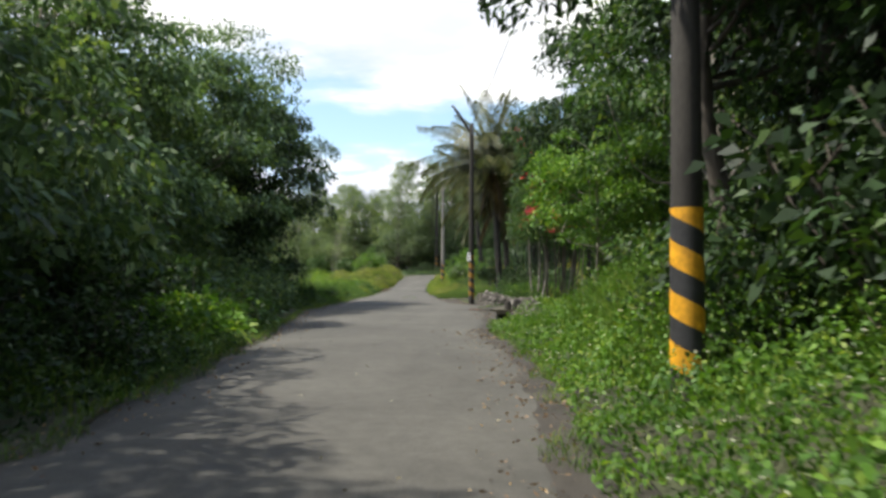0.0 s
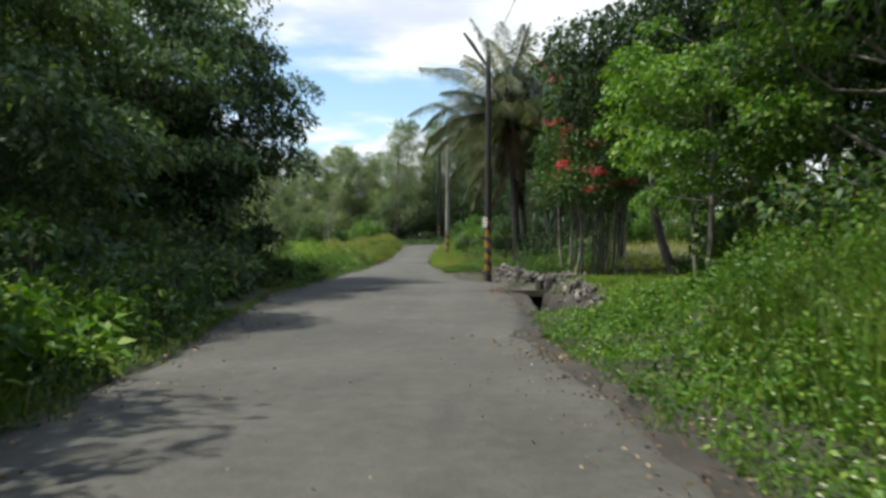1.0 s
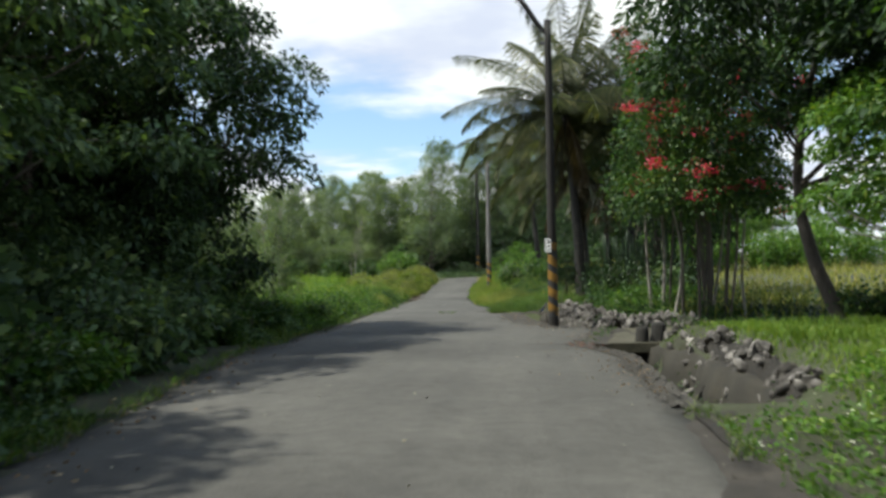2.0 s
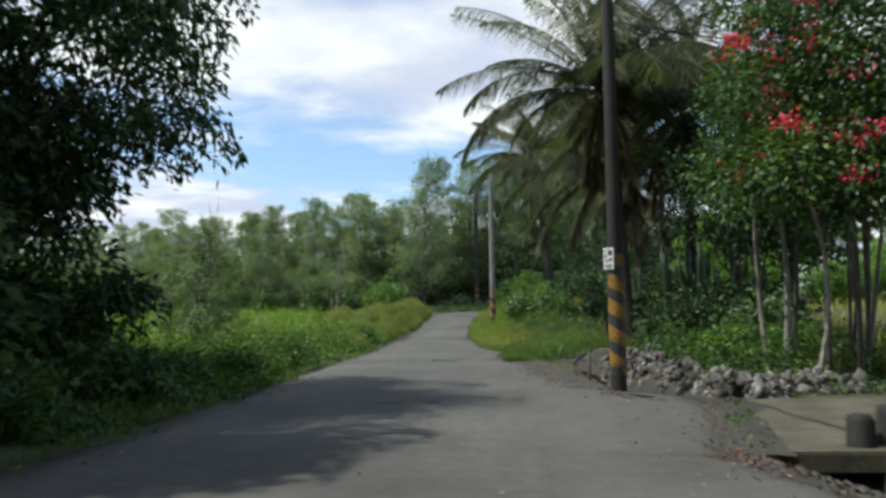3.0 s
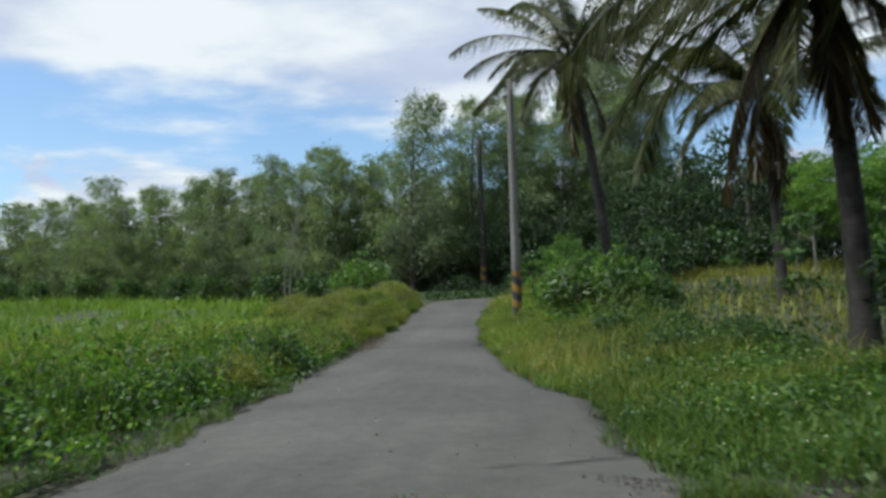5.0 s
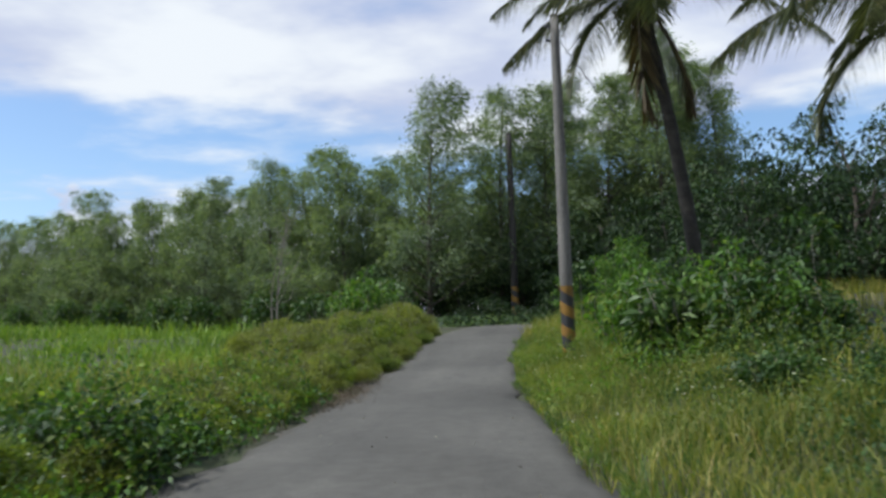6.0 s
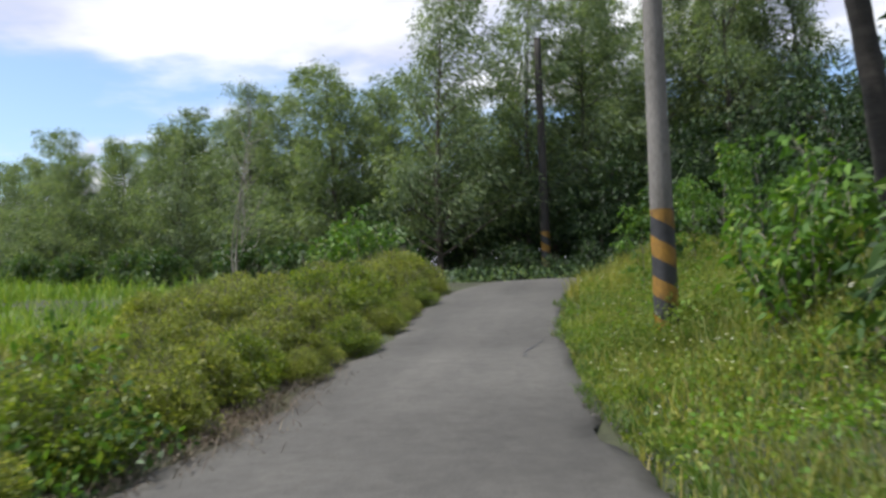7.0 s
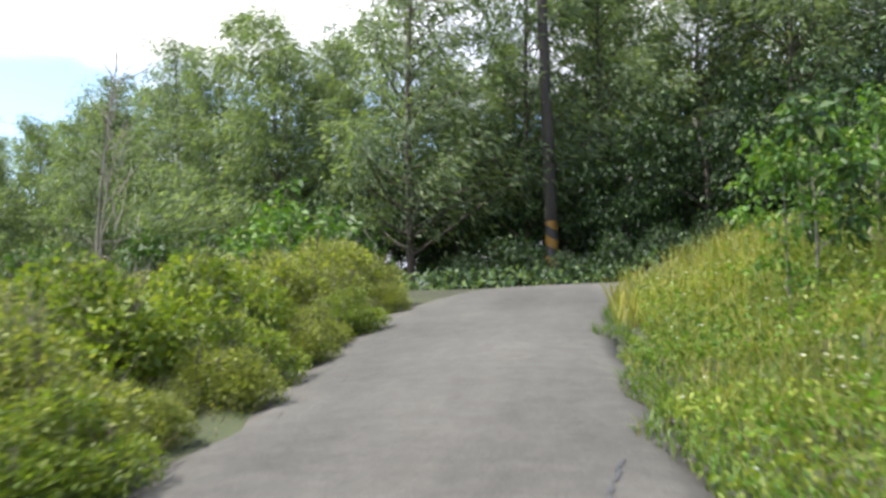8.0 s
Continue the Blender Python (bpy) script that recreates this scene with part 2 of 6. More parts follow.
GRIT = rough_mat("grit", [(0.3, (0.026, 0.023, 0.018)), (0.7, (0.085, 0.077, 0.066))], 9.0, 30.0, 0.4)
PETAL_OLD = foliage("petal_withered", (0.14, 0.05, 0.04), (0.22, 0.07, 0.055), (0.3, 0.09, 0.075), (0.32, 0.2, 0.15), 0.15)
YELLOW = plain("stripe_yellow", (0.62, 0.30, 0.015), 0.55, wear=0.35, scale=9.0)
BLACK = plain("stripe_black", (0.028, 0.028, 0.03), 0.6, wear=0.4)
WHITE = plain("sign_white", (0.75, 0.75, 0.72), 0.5, wear=0.12)
INK = plain("sign_ink", (0.04, 0.045, 0.05), 0.6)
WIRE = plain("wire", (0.02, 0.02, 0.02), 0.5)
STEEL = plain("pipe_grey", (0.075, 0.075, 0.08), 0.5, 0.1)
BLUE = plain("tape_blue", (0.03, 0.06, 0.4), 0.5)
TAR = plain("tar", (0.055, 0.055, 0.055), 0.7)
CACTUS = foliage("succulent", (0.01, 0.022, 0.01), (0.017, 0.036, 0.015), (0.028, 0.055, 0.02), (0.05, 0.08, 0.03), 0.05)


# ---- mesh tools ----
rng = np.random.default_rng(7)


def mesh_np(name, verts, faces, material, smooth=False):
    """A mesh from arrays; faces is a list of (n, k) index arrays."""
    me = bpy.data.meshes.new(name)
    verts = np.asarray(verts, np.float32)
    me.vertices.add(len(verts))
    me.vertices.foreach_set("co", verts.ravel())
    loops = np.concatenate([f.ravel() for f in faces]).astype(np.int32)
    sizes = np.concatenate([np.full(len(f), f.shape[1]) for f in faces])
    me.loops.add(len(loops))
    me.loops.foreach_set("vertex_index", loops)
    me.polygons.add(len(sizes))
    me.polygons.foreach_set("loop_start", np.r_[0, np.cumsum(sizes)[:-1]].astype(np.int32))
    if smooth:
        me.polygons.foreach_set("use_smooth", np.ones(len(sizes), bool))
    me.update(calc_edges=True)
    me.materials.append(material)
    return me


def part(name, me, parent=None, label="", m=None):
    ob = new(name, me)
    if parent is not None:
        ob.parent = parent
    if m is not None:
        ob.matrix_basis = m
    if label:
        tagged(ob, label)
    return ob


def base(name, m, label, category, group=""):
    e = new(name)
    e.empty_display_size = 0.2
    e.matrix_basis = m
    return tagged(e, label, category, group, "thing")


def unit(v):
    return v / np.maximum(np.linalg.norm(v, axis=-1, keepdims=True), 1e-9)


def leaf_quads(pos, way, length, width, droop=0.25, level=0.0):
    """Leaf blades: base, two shoulders and tip; every one a face of its own. level: how much the blades lie flat to the sky."""
    n = len(pos)
    way = unit(way)
    side = unit(np.cross(way, rng.normal(size=(n, 3)) + np.array([0, 0, level])))
    length = np.broadcast_to(np.asarray(length, float).reshape(-1, 1), (n, 1))
    width = np.broadcast_to(np.asarray(width, float).reshape(-1, 1), (n, 1))
    mid = pos + way * length * 0.45
    tip = pos + way * length
    tip[:, 2] -= droop * length[:, 0]
    v = np.stack([pos, mid + side * width / 2, tip, mid - side * width / 2], 1).reshape(-1, 3)
    return v, np.arange(4 * n).reshape(n, 4)


def blades(pos, height, width, lean=0.35):
    """Grass blades that bend to one side."""
    n = len(pos)
    a = rng.uniform(0, 2 * math.pi, n)
    side = np.stack([np.cos(a), np.sin(a), 0 * a], 1)
    b = rng.uniform(0, 2 * math.pi, n)
    way = np.stack([np.cos(b), np.sin(b), 0 * b], 1) * (lean * rng.uniform(0.2, 1.6, n))[:, None]
    h = np.asarray(height)[:, None]
    up = np.array([0, 0, 1.0])
    w = np.asarray(width).reshape(-1, 1)
    mid = pos + up * h * 0.6 + way * h * 0.35
    tip = pos + up * h * (1 - 0.2 * np.linalg.norm(way, axis=1, keepdims=True)) + way * h
    v = np.stack([pos - side * w / 2, pos + side * w / 2, mid + side * w * 0.4, tip, mid - side * w * 0.4], 1).reshape(-1, 3)
    i = np.arange(n)[:, None] * 5
    return v, [i + np.array([0, 1, 2, 4]), i + np.array([4, 2, 3])]


def tube(path, radii, sides=7):
    """A tapered tube along a path."""
    path = np.asarray(path, float)
    radii = np.asarray(radii, float)
    t = unit(np.gradient(path, axis=0))
    ref = np.where(np.abs(t[:, 2:3]) > 0.9, np.array([[1.0, 0, 0]]), np.array([[0, 0, 1.0]]))
    u = unit(np.cross(t, ref))
    w = np.cross(t, u)
    a = np.linspace(0, 2 * math.pi, sides, endpoint=False)
    ring = path[:, None] + radii[:, None, None] * (np.cos(a)[None, :, None] * u[:, None] + np.sin(a)[None, :, None] * w[:, None])
    n = len(path)
    i = np.arange(n - 1)[:, None] * sides + np.arange(sides)
    j = np.arange(n - 1)[:, None] * sides + (np.arange(sides) + 1) % sides
    f = np.stack([i, j, j + sides, i + sides], -1).reshape(-1, 4)
    v = ring.reshape(-1, 3)
    v = np.r_[v, path[-1:]]
    k = (n - 1) * sides + np.arange(sides)
    cap = np.stack([k, (n - 1) * sides + (np.arange(sides) + 1) % sides, np.full(sides, len(v) - 1)], -1)
    return v, f, cap


def tubes(items, sides=7):
    vs, fs, cs, off = [], [], [], 0
    for path, radii in items:
        v, f, c = tube(path, radii, sides)
        vs.append(v), fs.append(f + off), cs.append(c + off)
        off += len(v)
    return np.concatenate(vs), [np.concatenate(fs), np.concatenate(cs)]


def waves(seed, n=7, low=0.15, high=1.6):
    r = np.random.default_rng(seed)
    k = r.uniform(low, high, n)
    a = r.uniform(0, 2 * math.pi, n)
    p = r.uniform(0, 2 * math.pi, n)
    return lambda x, y: sum(np.sin(k[i] * (x * math.cos(a[i]) + y * math.sin(a[i])) + p[i]) for i in range(n)) / n ** 0.5 / 1.2


# ---- ground and road ----
L_Y = [-30, 0, 6, 10, 16, 20, 26, 30, 38, 45, 52, 60, 66, 70, 76]
L_X = [1.2, 0.1, -0.2, -0.6, -1.5, -2.1, -3.3, -4.1, -4.4, -5.0, -5.3, -6.0, -6.25, -6.3, -6.55]
R_Y = [-30, 0, 6, 10, 13, 17, 20, 25, 29.5, 31.5, 35.9, 36.2, 38, 41, 43, 45.2, 46, 50.5, 52, 55, 60, 65, 70, 74]
R_X = [5.6, 4.4, 4.15, 4.2, 4.0, 3.55, 3.15, 3.15, 3.1, 2.5, 3.2, 1.98, 1.75, 1.28, 1.05, 0.7, -0.2, -0.4, -0.95, -1.6, -2.2, -2.8, -3.15, -3.2]


def left_edge(y):
    return np.interp(y, L_Y, L_X)


def right_edge(y):
    return np.interp(y, R_Y, R_X)


def rise(y):
    s = np.clip((np.asarray(y, float) - 62) / 16, 0, 1.12)
    return 1.1 * s ** 1.3


lumps, hills = waves(3), waves(5, low=0.02, high=0.12)


def smooth(a, b, v):
    s = np.clip((v - a) / (b - a), 0, 1)
    return s * s * (3 - 2 * s)


def ground_z(x, y):
    """Height of the bare ground."""
    x, y = np.asarray(x, float), np.asarray(y, float)
    z = rise(y)
    dr, dl = x - right_edge(y), left_edge(y) - x
    bank = 1.5 * smooth(0.5, 4.5, dr) * smooth(26, 18, y)
    yard = 0.35 * smooth(0.8, 3.0, dr) * smooth(36, 42, y) + 0.5 * smooth(3.0, 12.0, dr) * smooth(44, 60, y)
    lawn = 0.42 * smooth(1.15, 1.8, dr) * smooth(22.5, 25.5, y) * smooth(32.0, 31.0, y)
    end = 0.35 * smooth(0.3, 2.5, dr) * smooth(55, 62, y)
    field = 0.5 * smooth(2, 16, dl) * smooth(30, 75, y) - 0.55 * smooth(1, 8, dl) * smooth(62, 80, y) * smooth(40, 10, dl)
    wild = 0.06 * lumps(x * 1.5, y * 1.5) * smooth(0.3, 2.0, np.maximum(dr, dl))
    far = smooth(120, 500, np.hypot(x, y - 40)) * hills(x, y) * 2.0
    return z + np.where(dr > 0, bank + yard + lawn + end, 0) + np.where(dl > 0, field, 0) + wild + far


def drain(y):
    """The two sides of the drain, which runs on under the slab."""
    a = np.interp(y, [24.5, 29.5, 31.6, 37.0, 39.0, 41.0, 43.0, 45.0], [3.22, 3.1, 2.5, 2.0, 1.64, 1.34, 1.12, 0.82])
    return a, np.interp(y, [24.5, 29.5, 31.6, 37.0, 39.0, 41.0, 43.0, 45.0], [4.22, 4.15, 3.72, 3.05, 2.88, 2.6, 2.3, 1.6])


def in_ditch(x, y):
    a, b = drain(y)
    return (y > 24.5) & (y < 44.9) & (x > a - 0.06) & (x < b + 0.06)


def build_ground():
    xs = np.unique(np.r_[-1500, -700, -350, -200, -130, np.arange(-90, -16, 3.0), np.arange(-16, -1, 0.5), np.arange(-1, 6.5, 0.18), np.arange(6.5, 16, 0.5),
                         np.arange(16, 60, 3.0), 80, 130, 200, 350, 700, 1500])
    ys = np.unique(np.r_[-1500, -700, -300, -120, -60, np.arange(-30, 0, 2.0), np.arange(0, 17, 0.5), np.arange(17, 48, 0.25), np.arange(48, 92, 0.5), np.arange(92, 130, 3.0),
                         150, 200, 350, 700, 1500])
    gx, gy = np.meshgrid(xs, ys)
    z = ground_z(gx, gy)
    z = np.where(in_ditch(gx, gy), -1.0, z)
    onroad = (gx > left_edge(gy) - 0.15) & (gx < right_edge(gy) + 0.1) & (gy < 76)
    z = np.where(onroad, rise(gy) - 0.05, z)
    bend = (gy >= 73) & (np.abs(bend_offset(gx, gy)) < 2.3)
    z = np.where(bend, np.minimum(z, bend_z(gx, gy) - 0.05), z)
    v = np.stack([gx, gy, z], -1).reshape(-1, 3)
    w = len(xs)
    i = (np.arange(len(ys) - 1)[:, None] * w + np.arange(w - 1)).ravel()
    f = np.stack([i, i + 1, i + w + 1, i + w], -1)
    ob = part("ground", mesh_np("ground", v, [f], SOIL, True))
    tagged(ob, "dark earth and low growth beside the lane", "ground", kind="structure")


# the lane, then a bend to the right over the rise
BEND = [(-4.85, 73.5), (-4.8, 76.5), (-4.1, 79.2), (-2.4, 81.4), (0.2, 82.8), (4, 83.8), (10, 84.8), (20, 86), (34, 87)]


def bend_line():
    y = np.r_[np.arange(-30, 73, 0.25)]
    c = np.stack([(left_edge(y) + right_edge(y)) / 2, y], 1)
    h = (right_edge(y) - left_edge(y)) / 2
    b = np.array(BEND)
    s = np.r_[0, np.cumsum(np.linalg.norm(np.diff(b, axis=0), axis=1))]
    q = np.arange(0, s[-1], 0.25)
    c2 = np.stack([np.interp(q, s, b[:, 0]), np.interp(q, s, b[:, 1])], 1)
    for _ in range(3):
        c2[1:-1] = (c2[:-2] + c2[1:-1] * 2 + c2[2:]) / 4
    h2 = np.interp(q, [0, 4, 10, 40], [1.67, 1.8, 1.8, 1.7])
    return np.r_[c, c2], np.r_[h, h2]


LINE, HALF = bend_line()


def bend_offset(x, y):
    p = LINE[LINE[:, 1] > 70]
    d = np.full(np.shape(x), 1e9)
    for a in p:
        d = np.minimum(d, np.hypot(x - a[0], y - a[1]))
    return d


def bend_z(x, y):
    return rise(y) + 0.0 * x


def build_road():
    t = unit(np.gradient(LINE, axis=0))
    nrm = np.stack([t[:, 1], -t[:, 0]], 1)
    cols = np.linspace(-1, 1, 13)
    ragged = waves(11, 8, 0.6, 5.0)
    vs = []
    for c in cols:
        off = nrm * (HALF * c)[:, None]
        p = LINE + off
        edge = abs(c) > 0.99
        if edge:
            p = p + nrm * (np.sign(c) * 0.14 * ragged(LINE[:, 1] * 1.7 + 40 * c, LINE[:, 0]) + np.sign(c) * 0.05 * ragged(LINE[:, 1] * 6.1 + 9 * c, LINE[:, 0] * 5))[:, None]
        z = rise(p[:, 1]) + 0.05 * (1 - c * c) - (0.03 if edge else 0.0)
        vs.append(np.c_[p, z])
    vs = [np.c_[vs[0][:, :2], vs[0][:, 2] - 0.12]] + vs + [np.c_[vs[-1][:, :2], vs[-1][:, 2] - 0.12]]
    v = np.stack(vs, 1)
    n, k = v.shape[:2]
    i = (np.arange(n - 1)[:, None] * k + np.arange(k - 1)).ravel()
    f = np.stack([i, i + 1, i + k + 1, i + k], -1)
    ob = part("road", mesh_np("road", v.reshape(-1, 3), [f], ASPHALT, True))
    tagged(ob, "worn grey asphalt lane with ragged edges", "road", kind="structure")


build_ground()
build_road()


# ---- trees ----
def limb(start, end, r0, r1, bow=0.15, n=6):
    s = np.linspace(0, 1, n)[:, None]
    p = np.asarray(start) * (1 - s) + np.asarray(end) * s
    side = rng.normal(size=3) * bow * np.linalg.norm(np.subtract(end, start))
    p = p + np.sin(s * math.pi) * side
    return p, np.linspace(r0, r1, n)


def tree_meshes(name, height, spread, clear, clumps, leaves, leaf, leafmat, bark, trunk_r=0.16, clump_r=1.0, shape="round", hang=0.3, lean=(0, 0), flat=0.7, aspect=0.48, wind=0.0, split=False, level=0.0):
    """One kind of tree: trunk and limbs, and a crown of clumps of leaves; with level, the clumps are flat sprays, one above the other."""
    trunk = [limb((0, 0, -0.3), (lean[0], lean[1], height * 0.82), trunk_r, trunk_r * 0.25, 0.05, 9)]
    tp = trunk[0][0]
    cc, cr = [], []
    for k in range(clumps):
        h = rng.uniform(0, 1) ** 0.8
        z = clear + (height - clear - clump_r * 0.5) * h
        if shape == "round":
            reach = spread * math.sqrt(max(0.05, 1 - (2 * h - 0.85) ** 2 / 1.4))
        elif shape == "cone":
            reach = spread * (0.25 + 0.75 * (1 - h) ** 0.8)
        else:
            reach = spread * (0.75 + 0.25 * math.sin(h * 3.1))
        a, q = rng.uniform(0, 2 * math.pi), math.sqrt(rng.uniform(0.12, 1))
        at = np.array([np.interp(z, tp[:, 2], tp[:, 0]), np.interp(z, tp[:, 2], tp[:, 1]), 0])
        c = at + np.array([math.cos(a) * reach * q, math.sin(a) * reach * q, z])
        r = clump_r * rng.uniform(0.55, 1.25) * (0.75 if h > 0.8 else 1.0)
        cc.append(c), cr.append(r)
        if k % 2 == 0:
            zz = max(clear * 0.6, z - reach * 0.55)
            root = np.array([np.interp(zz, tp[:, 2], tp[:, 0]), np.interp(zz, tp[:, 2], tp[:, 1]), zz])
            trunk.append(limb(root, c, trunk_r * 0.35 * (1.1 - h), 0.012, 0.12))
    cc, cr = np.array(cc), np.array(cr)
    pick = rng.choice(clumps, leaves, p=cr ** 2 / (cr ** 2).sum())
    d = unit(rng.normal(size=(leaves, 3)))
    rad = rng.uniform(0.05, 1, leaves) ** 0.45
    off = d * (rad * cr[pick])[:, None]
    off[:, 2] = np.where(rng.uniform(size=leaves) < 0.6, np.abs(off[:, 2]), off[:, 2]) * flat
    if level:
        rho = np.sqrt(rng.uniform(0, 1, leaves))
        turn = rng.uniform(0, 2 * math.pi, leaves)
        off = np.stack([np.cos(turn) * rho, np.sin(turn) * rho, (0.45 - 0.75 * rho ** 2) * flat + rng.normal(0, 0.13, leaves)], 1) * cr[pick][:, None]
        d = unit(off * np.array([1, 1, 0.35]))
    pos = cc[pick] + off
    way = d * 0.8 + rng.normal(size=(leaves, 3)) * 0.7 + np.array([-wind, 0, -hang])
    size = leaf * rng.uniform(0.6, 1.4, leaves)
    v, f = leaf_quads(pos, way, size, size * aspect, level=level)
    crown = mesh_np(name + "_crown", v, [f], leafmat)
    if split:
        tv, tf = tubes(trunk[:1], 9)
        arms = [tubes([a], 5) for a in trunk[1:]]
        return mesh_np(name + "_trunk", tv, tf, bark, True), crown, [mesh_np(name + "_branch", av, af, bark, True) for av, af in arms]
    tv, tf = tubes(trunk[:1], 9)
    lv, lf = tubes(trunk[1:], 5)
    tf = [np.concatenate([a, b + len(tv)]) for a, b in zip(tf, lf)]
    tv = np.concatenate([tv, lv])
    return mesh_np(name + "_trunk", tv, tf, bark, True), crown


def feather_meshes(name, height, spread, clear, arms, leaves, leaf, leafmat, bark, trunk_r=0.14, lean=0.5, plume=0.42, aspect=0.24):
    """A tall tree of rising limbs, each one a ragged drooping plume of narrow leaves, swept to one side by the wind."""
    s = np.linspace(0, 1, 10)
    sway = rng.normal(0, 0.12, 10).cumsum() * 0.3
    tp = np.stack([lean * s ** 2 + sway, rng.normal(0, 0.12, 10).cumsum() * 0.3, -0.3 + (height * 0.93 + 0.3) * s], 1)
    limbs, paths, reach = [(tp, np.linspace(trunk_r, 0.02, 10))], [], []
    for k in range(arms):
        h = clear / height + (0.97 - clear / height) * (k + rng.uniform(0, 1)) / arms
        root = np.array([np.interp(h * height, tp[:, 2], tp[:, i]) for i in (0, 1, 2)])
        a = k * 2.4 + rng.normal(0, 0.5)
        out = spread * (0.24 + 0.76 * min(1.0, 1.25 * (1 - h)) ** 0.8) * rng.uniform(0.5, 1.2)
        up = out * rng.uniform(0.3, 0.95) + 0.3
        q = np.linspace(0, 1, 7)[:, None]
        p = root + np.array([math.cos(a), math.sin(a), 0]) * out * q ** 0.85 + np.array([0, 0, up]) * (q ** 1.1 - 0.28 * q ** 3) + np.array([0.4 * out, 0, 0]) * q ** 2
        paths.append(p), reach.append(out)
        limbs.append((p, np.linspace(trunk_r * 0.4 * (1.15 - h), 0.008, 7)))
    paths, reach = np.array(paths), np.array(reach)
    pick = rng.choice(arms, leaves, p=(reach + 0.5) / (reach + 0.5).sum())
    q = rng.uniform(0.12, 1.0, leaves) ** 0.75 * 5.999
    i = q.astype(int)
    fr = (q - i)[:, None]
    at = paths[pick, i] * (1 - fr) + paths[pick, i + 1] * fr
    along = unit(paths[pick, i + 1] - paths[pick, i])
    fat = plume * (0.6 + 0.4 * reach[pick]) * (1.15 - 0.75 * (q / 6) ** 1.5)
    jit = rng.normal(size=(leaves, 3)) * 0.62
    pos = at + jit * fat[:, None] * np.array([1, 1, 0.8])
    way = along * 0.7 + jit * 0.45 + np.array([0.35, 0, -0.55]) + rng.normal(size=(leaves, 3)) * 0.35
    size = leaf * rng.uniform(0.5, 1.4, leaves)
    v, f = leaf_quads(pos, way, size, size * aspect)
    tv, tf = tubes(limbs[:1], 8)
    lv, lf = tubes(limbs[1:], 4)
    tf = [np.concatenate([a, b + len(tv)]) for a, b in zip(tf, lf)]
    return mesh_np(name + "_trunk", np.concatenate([tv, lv]), tf, bark, True), mesh_np(name + "_crown", v, [f], leafmat)


def plant_tree(kind, x, y, turn=0, scale=1.0, label="", category="tree", name="tree", group="", sink=0.05):
    z = float(ground_z(x, y))
    e = base(name, Matrix.Translation((x, y, z - sink)) @ Matrix.Rotation(radians(turn), 4, "Z") @ Matrix.Scale(scale, 4), label, category, group)
    part("trunk", kind[0], e)
    part("crown", kind[1], e)
    for arm in (kind[2] if len(kind) > 2 else ()):
        part("branch", arm, e)
    return e


def bush_mesh(name, w, h, stems, leaves, leaf, leafmat, bark, aspect=0.5, hang=0.15):
    items, tips = [], []
    for k in range(stems):
        a, q = rng.uniform(0, 2 * math.pi), math.sqrt(rng.uniform(0.02, 1))
        top = np.array([math.cos(a) * w * q, math.sin(a) * w * q, h * (1 - 0.45 * q * q) * rng.uniform(0.75, 1.1)])
        items.append(limb((top[0] * 0.2, top[1] * 0.2, -0.1), top, 0.02, 0.005, 0.12, 5))
        tips.append(items[-1][0])
    tips = np.array(tips)
    k = rng.integers(0, stems, leaves)
    s = rng.uniform(0.12, 1, leaves) ** 0.7 * 3.999
    i = s.astype(int)
    fr = (s - i)[:, None]
    pos = tips[k, i] * (1 - fr) + tips[k, i + 1] * fr
    j = rng.normal(size=(leaves, 3)) * np.array([0.16, 0.16, 0.10]) * w
    pos = pos + j
    pos[:, 2] = np.maximum(pos[:, 2], 0.03)
    way = j * 2 / w + rng.normal(size=(leaves, 3)) * 0.5 + np.array([0, 0, 0.25 - hang])
    size = leaf * rng.uniform(0.6, 1.35, leaves)
    v, f = leaf_quads(pos, way, size, size * aspect)
    sv, sf = tubes(items, 3)
    return mesh_np(name + "_stems", sv, sf, bark, True), mesh_np(name + "_leaves", v, [f], leafmat)


